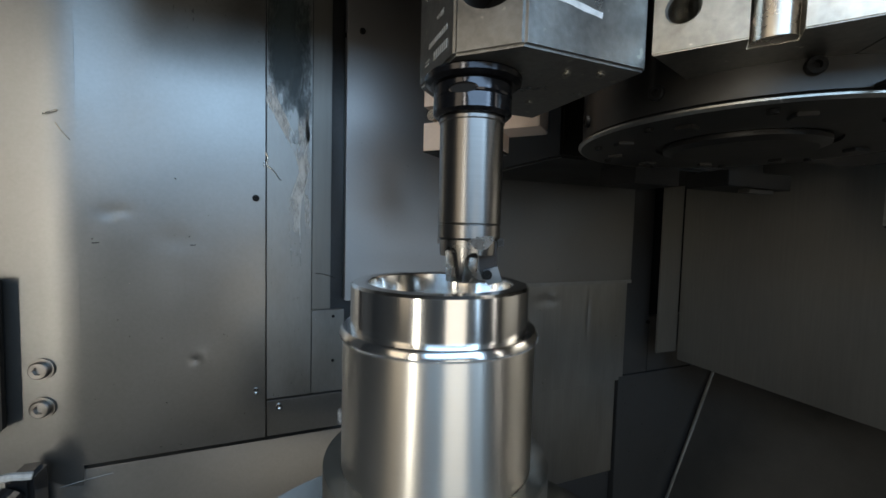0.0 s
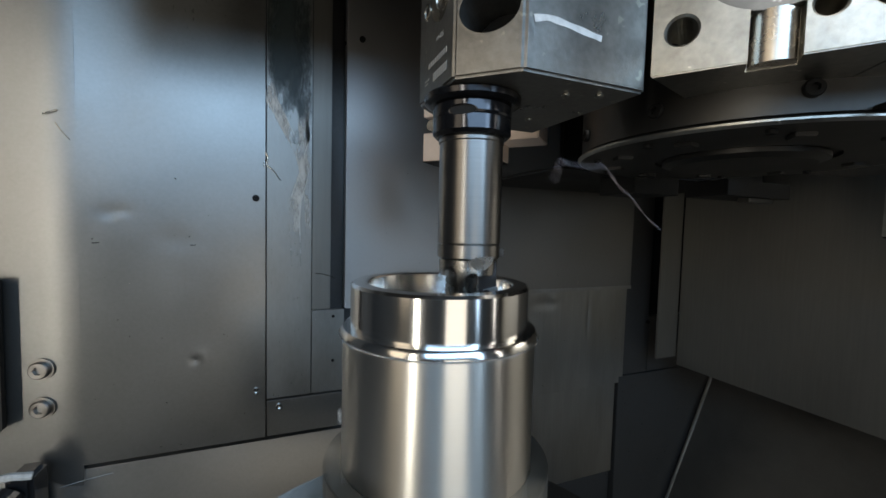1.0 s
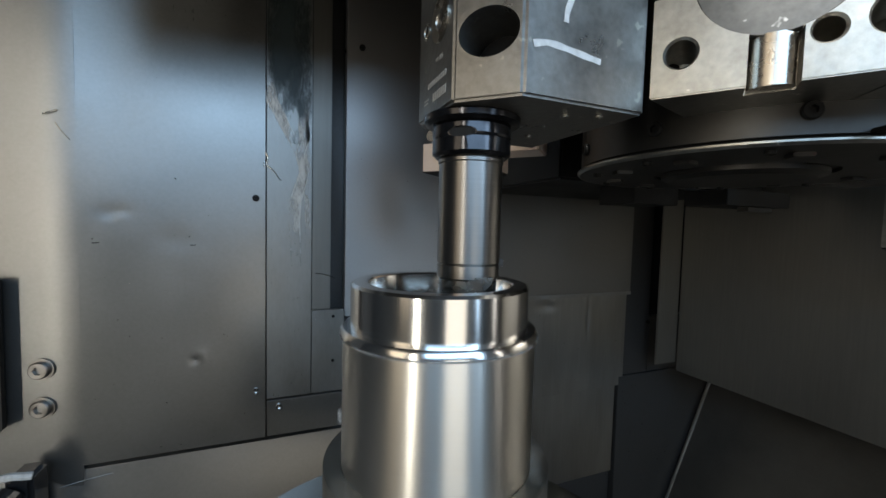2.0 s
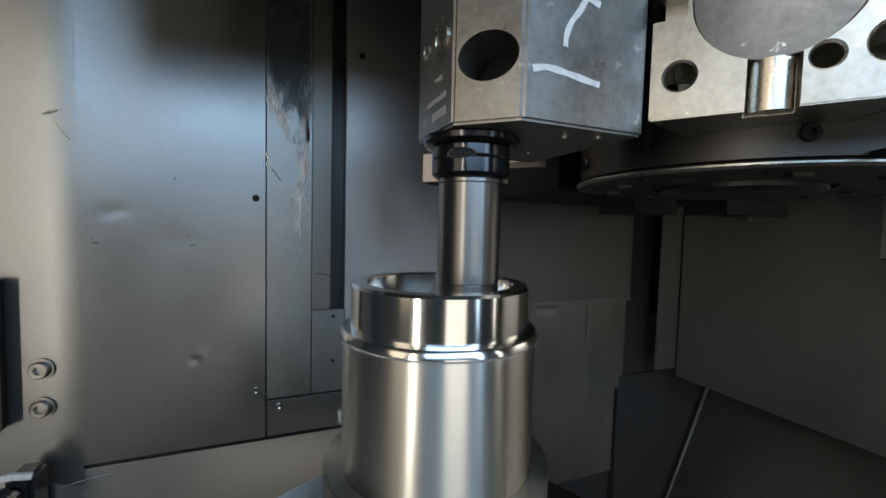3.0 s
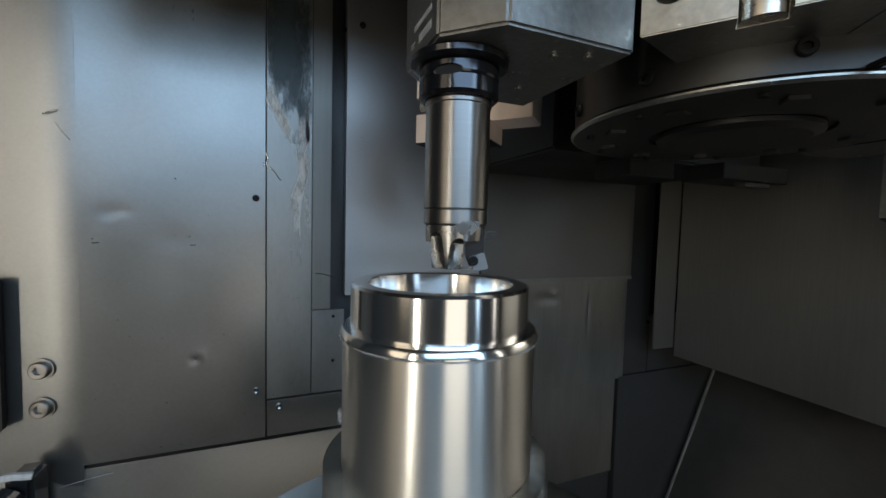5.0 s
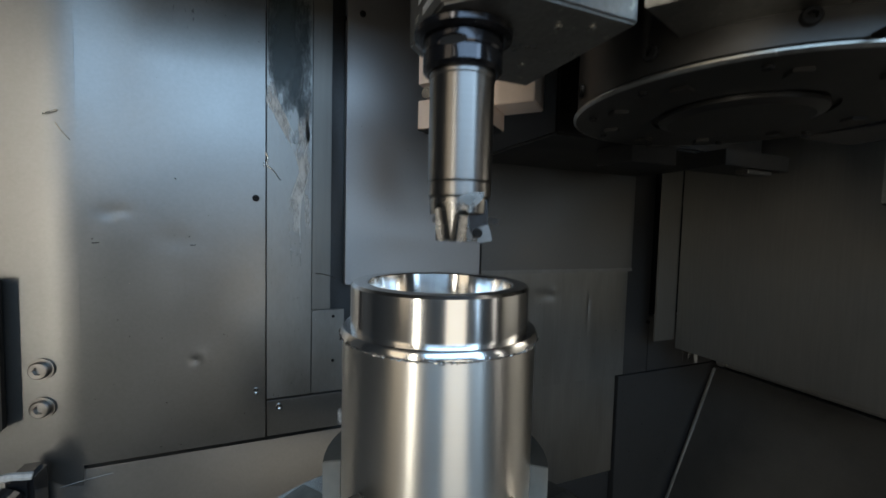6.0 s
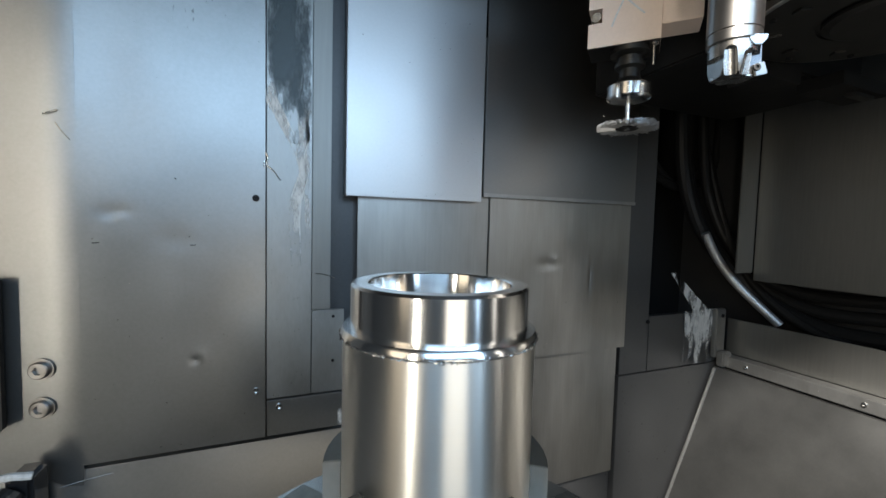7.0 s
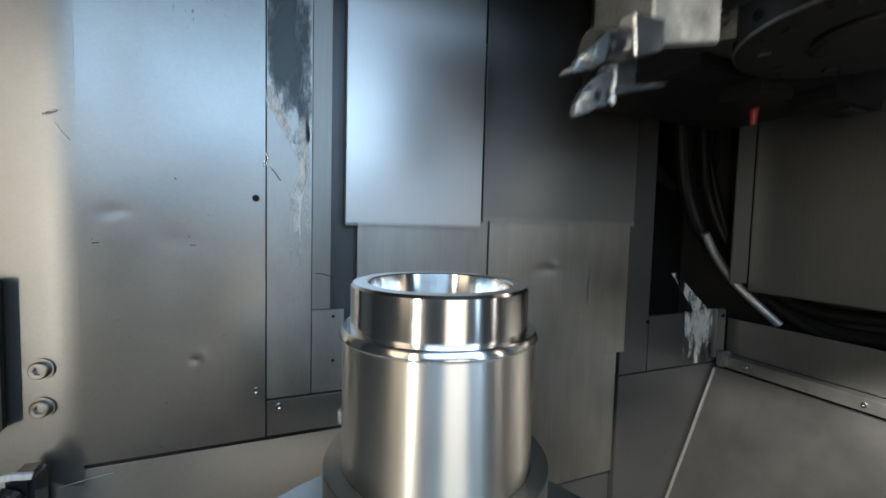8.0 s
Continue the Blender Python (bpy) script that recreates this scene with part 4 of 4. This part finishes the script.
def build_turning():
    b = tagged(empty("turning_tool_holder"), "steel turret block with two bright external turning tools", "tool holder")
    m = at_station(0)
    up = m @ pose(0, 0, 0, 90, 0, 0) @ Matrix.Diagonal((1, 1, -1, 1))      # outlines in x (outwards) and z, pulled along y
    part("block", prism([(0.4623, 0.0432), (0.3635, 0.0649), (0.3635, 0.40), (0.4623, 0.40)], -0.075, 0.009, 0.0012, up), PLATE, b, "ground steel block with a sloping underside")
    # Thin black sheet stands for the shade below the sloping underside.
    part("shade_plate", prism([(0.4613, 0.0427), (0.3645, 0.0644), (0.3645, 0.0624), (0.4613, 0.0407)], -0.074, 0.0075, 0, up), BLACK, b, "thin black plate that gives the block's underside its shade")
    part("adapter", box(APO + 0.001, 0.3630, -0.07, 0.058, 0.16, 0.40, 0.002, m), GUN, b)
    part("edge_plate", prism([(0.5031, 0.060), (0.4982, 0.0197), (0.4938, 0.0206), (0.4631, 0.0322), (0.4631, 0.060)], 0.006, 0.024, 0.0012, up), BRIGHT, b, "bright chamfered edge plate")
    part("upper_shank", lathe([(0, 0), (0.0185, 0), (0.0185, 0.003), (0.0175, 0.0036), (0.0185, 0.0042), (0.0185, 0.030), (0, 0.030)], 48, m @ pose(0.5290, 0.0000, 0.0300, 0, -78, 0), closed=False), GUN, b, "dark round clamp of the upper tool", True)
    part("upper_clamp", prism([(0.546, 0.0093), (0.543, 0.0249), (0.5286, 0.0400), (0.5280, 0.0294), (0.533, 0.0089), (0.5377, 0.0074)], 0.010, 0.022, 0.001, up), BRIGHT, b, "polished clamp wedge")
    upt = part("upper_tool", prism([(0.5705, -0.0025), (0.5704, -0.0045), (0.543, 0.0038), (0.536, 0.0105), (0.538, 0.0187), (0.5442, 0.0214), (0.5553, 0.0155), (0.5589, 0.0093), (0.5592, 0.0032)], 0.008, 0.016, 0.0008, up), BRIGHT, b, "upper turning tool")
    part("upper_tip", prism([(0.5725, -0.0022), (0.5724, -0.0049), (0.5640, -0.0026), (0.5640, 0.0006)], 0.0085, 0.0168, 0.0004, up), SHOE, upt, "gold-coated cutting tip")
    ring = lathe([(0.0022, 0), (0.0050, 0), (0.0050, 0.0020), (0.0043, 0.0028), (0.0030, 0.0028), (0.0022, 0.0005)], 28)
    part("upper_screw", ring, SHOE, upt).matrix_local = m @ pose(0.5495, 0.0160, 0.012) @ pose(0, 0, 0, -90)
    lot = part("lower_tool", prism([(0.5526, -0.0161), (0.5345, 0.0005), (0.5209, 0.0068), (0.5184, -0.0079), (0.5203, -0.0223), (0.5242, -0.0272), (0.5313, -0.0273), (0.5426, -0.0348), (0.557, -0.0402), (0.5594, -0.0390), (0.5581, -0.0288)], 0.008, 0.018, 0.0012, up), BRIGHT, b, "lower turning tool")
    part("lower_insert", prism([(0.5617, -0.0400), (0.5620, -0.0300), (0.5567, -0.0218), (0.547, -0.0166), (0.5429, -0.0184), (0.5465, -0.0256), (0.554, -0.0334)], 0.0184, 0.0220, 0.0009, up), BRIGHT, lot, "clamped carbide insert")
    part("lower_screw", lathe([(0.0018, 0), (0.0046, 0), (0.0046, 0.0016), (0.0038, 0.0024), (0.0026, 0.0024), (0.0018, 0.0004)], 28), SHOE, lot).matrix_local = m @ pose(0.5536, 0.0220, -0.0264) @ pose(0, 0, 0, -90)
    # Nothing is cut here: flat black patches stand for the shaded gaps.
    part("notch_shade", prism([(0.5522, -0.0162), (0.5457, -0.0124), (0.5421, -0.0143), (0.5487, -0.017)], 0.0170, 0.0183, 0, up), BLACK, lot, "black patch for the shade in a chip notch")
    part("notch_shade", prism([(0.5386, -0.0157), (0.5329, -0.0173), (0.5347, -0.0258), (0.5409, -0.0243)], 0.0170, 0.0183, 0, up), BLACK, lot, "black patch for the shade in a chip notch")
    part("groove", prism([(0.5269, -0.0132), (0.5241, -0.0127), (0.5219, -0.0238), (0.5254, -0.0244)], 0.0170, 0.0183, 0, up), BLACK, lot, "black patch for the shade in a clamping groove")
    part("nozzle_tip", lathe([(0, -0.002), (0.0022, -0.002), (0.0030, 0.002), (0.0018, 0.006), (0, 0.006)], 14, m @ pose(0.5175, 0.018, -0.0240, 0, 20, 0), closed=False), BRIGHT, b, "small coolant nozzle")
    part("bracket", prism([(0.5321, 0.0063), (0.5176, 0.0097), (0.5163, -0.0082), (0.5182, -0.0086), (0.5190, 0.0075), (0.532, 0.0048)], 0.0120, 0.0205, 0.0004, up), BRIGHT, b, "thin bright bracket edge")
    part("support_blade", prism([(0.5198, -0.0089), (0.5192, -0.0171), (0.5, -0.0117), (0.4498, 0.0024), (0.4547, 0.0029), (0.4968, -0.0047)], 0.0130, 0.0195, 0.0006, up), BRIGHT, b, "thin tapering blade")
    # Added support, black like the shade behind the tools.
    part("arm", box(0.478, 0.5155, -0.030, 0.0070, -0.0040, 0.0420, 0.002, m), BLACK, b, "black arm added in the dark behind the tools")
    return b


def build_tools():
    return [build_brush(), build_turning()]


def build_chips():
    """Long curled ribbons of swarf that fly off the cut."""
    out = []
    for pts, w in (([(-0.060, 0.0, 0.092), (-0.018, 0.01, 0.048), (0.002, -0.012, 0.0), (0.030, 0.01, -0.055), (0.066, 0.0, -0.090)], 0.0048),
                   ([(-0.055, 0, -0.010), (-0.040, 0.006, 0.008), (0.0, -0.004, 0.006), (0.040, 0.006, -0.016), (0.080, 0, -0.050)], 0.0016),
                   ([(-0.030, 0, 0.0), (-0.012, 0.004, 0.004), (0.006, -0.004, -0.002), (0.026, 0.002, 0.003)], 0.0014)):
        bm = bmesh.new()
        v = [Vector(p) for p in pts]
        rows, n = [], 40
        for k in range(n + 1):
            t = k / n * (len(v) - 1)
            i = min(int(t), len(v) - 2)
            f = t - i
            p = v[i].lerp(v[i + 1], f * f * (3 - 2 * f))
            a = k * 0.9
            u = Vector((math.cos(a) * 0.6, math.sin(a), 0.35 * math.cos(a * 1.3))) * w
            q = Vector((math.sin(a * 0.7), 0, math.cos(a * 0.7))) * w * 0.8
            rows.append((bm.verts.new(p + u + q), bm.verts.new(p - u + q), bm.verts.new(p - u + q + Vector((0, 0, w * 0.12))), bm.verts.new(p + u + q + Vector((0, 0, w * 0.12)))))
        for a, b in zip(rows, rows[1:]):
            for k in range(4):
                bm.faces.new((a[k], a[(k + 1) % 4], b[(k + 1) % 4], b[k]))
        out.append(tagged(part("steel_chip", bm, SWARF, None, smooth=True), "curled ribbon of bright steel swarf", "metal chip", "flying chips"))
    return out


# ---- the moving things ----
SLIDE = [(0.0, 0, 0), (0.5, 0, -0.0085), (1.0, 0, -0.0166), (1.5, 0, -0.0251), (2.0, 0, -0.0334), (2.5, 0, -0.0418), (3.0, 0, -0.0501), (3.5, 0, -0.0587), (3.8, -0.001, -0.0636),
         (4.0, -0.0033, -0.065), (4.2, -0.005, -0.0665), (4.32, -0.008, -0.0665), (4.5, -0.013, -0.029), (4.6, -0.0131, -0.009), (4.7, -0.0131, 0.0089), (4.8, -0.0131, 0.0115), (5.3, -0.0131, 0.012),
         (5.75, -0.0131, 0.0125), (5.9, -0.012, 0.0215), (6.0, -0.0102, 0.0345), (6.1, 0.004, 0.050), (6.2, 0.0244, 0.0729), (6.3, 0.0456, 0.1001), (6.4, 0.100, 0.166), (6.5, 0.1715, 0.2173),
         (6.6, 0.262, 0.2229), (6.7, 0.3275, 0.2229), (7.0, 0.3275, 0.2229), (7.5, 0.3275, 0.2229), (7.88, 0.3275, 0.2229), (8.0, 0.304, 0.190)]


def turn_at(t):
    steps = [(0.0, 0), (7.04, 0), (7.1, 6), (7.15, 36), (7.2, 78), (7.25, 115), (7.3, 148), (7.35, 170), (7.4, 180), (8.0, 180)]
    for (a, u), (b, v) in zip(steps, steps[1:]):
        if t <= b:
            return u + (v - u) * (t - a) / (b - a)
    return 180


def motions():
    extra = [7.04, 7.1, 7.15, 7.2, 7.25, 7.3, 7.35, 7.4]
    rows = sorted(SLIDE + [(t, 0.3275, 0.2229) for t in extra])
    for ob in TURRET_THINGS:
        walk(ob, [(t, pose(CX + s, 0, z, 0, 0, turn_at(t))) for t, s, z in rows])
    walk(TURRET_SLIDE, [(t, pose(CX + s, 0, z)) for t, s, z in SLIDE])
    walk(COVERS[0], [(t, pose(0, 0, z if t < 8 else 0.164)) for t, s, z in SLIDE])
    walk(COVERS[1], [(t, pose(0, 0, 0.44 * (z - 0.2229))) for t, s, z in SLIDE])
    walk(COVERS[3], [(t, pose(s, 0, z)) for t, s, z in SLIDE])
    away = pose(0.0, 0.0, -0.36)
    for ob, t0, here, speed in zip(CHIPS, (1.5, 1.0, 3.5), ((0.165, -0.02, -0.070), (0.150, -0.02, 0.098), (-0.060, -0.06, 0.062)), ((0.5, 0.0, -0.9), (0.9, 0.0, 0.2), (-0.9, 0.0, 0.1))):
        rows = [(0.0, away), (t0 - 0.14, away)]
        for d in (-0.10, -0.05, 0.0, 0.05, 0.10, 0.2, 0.3):
            e = d + 0.10
            rows.append((t0 + d, pose(here[0] + speed[0] * d, here[1] + speed[1] * d, here[2] + speed[2] * d - 4.9 * (e * e - 0.01), 0, 60 * d, 40 * d)))
        end = rows[-1][1].translation
        rows += [(t0 + 0.5, pose(end.x, end.y + 0.1, -1.0, 0, 80, 20)), (8.0, pose(end.x, end.y + 0.1, -1.0, 0, 80, 20))]
        walk(ob, rows)
    # the spindle: turning, braked, at rest, turning again
    angle, spin = 0.0, []
    for k in range(241):
        t = k / 30
        spin.append((t, angle))
        rate = 78 if t < 4.75 else max(0, 78 * (5.65 - t) / 0.9) if t < 5.7 else 0 if t < 7.72 else min(78, 78 * (t - 7.72) / 0.15)
        angle += rate
    rest = [a for t, a in spin if 5.8 < t < 7.6][0]
    for ob in SPINDLE:
        walk(ob, [(t, pose(0, 0, 0, 0, 0, a - rest)) for t, a in spin])


build_shop()
build_enclosure()
build_hoses()
build_stuck_chips()
build_corner()
COVERS = build_covers()
SPINDLE = build_spindle()
TURRET, TURRET_SLIDE = build_turret()
TURRET_THINGS = [TURRET, build_boring(), *build_tools()]
CHIPS = build_chips()
motions()
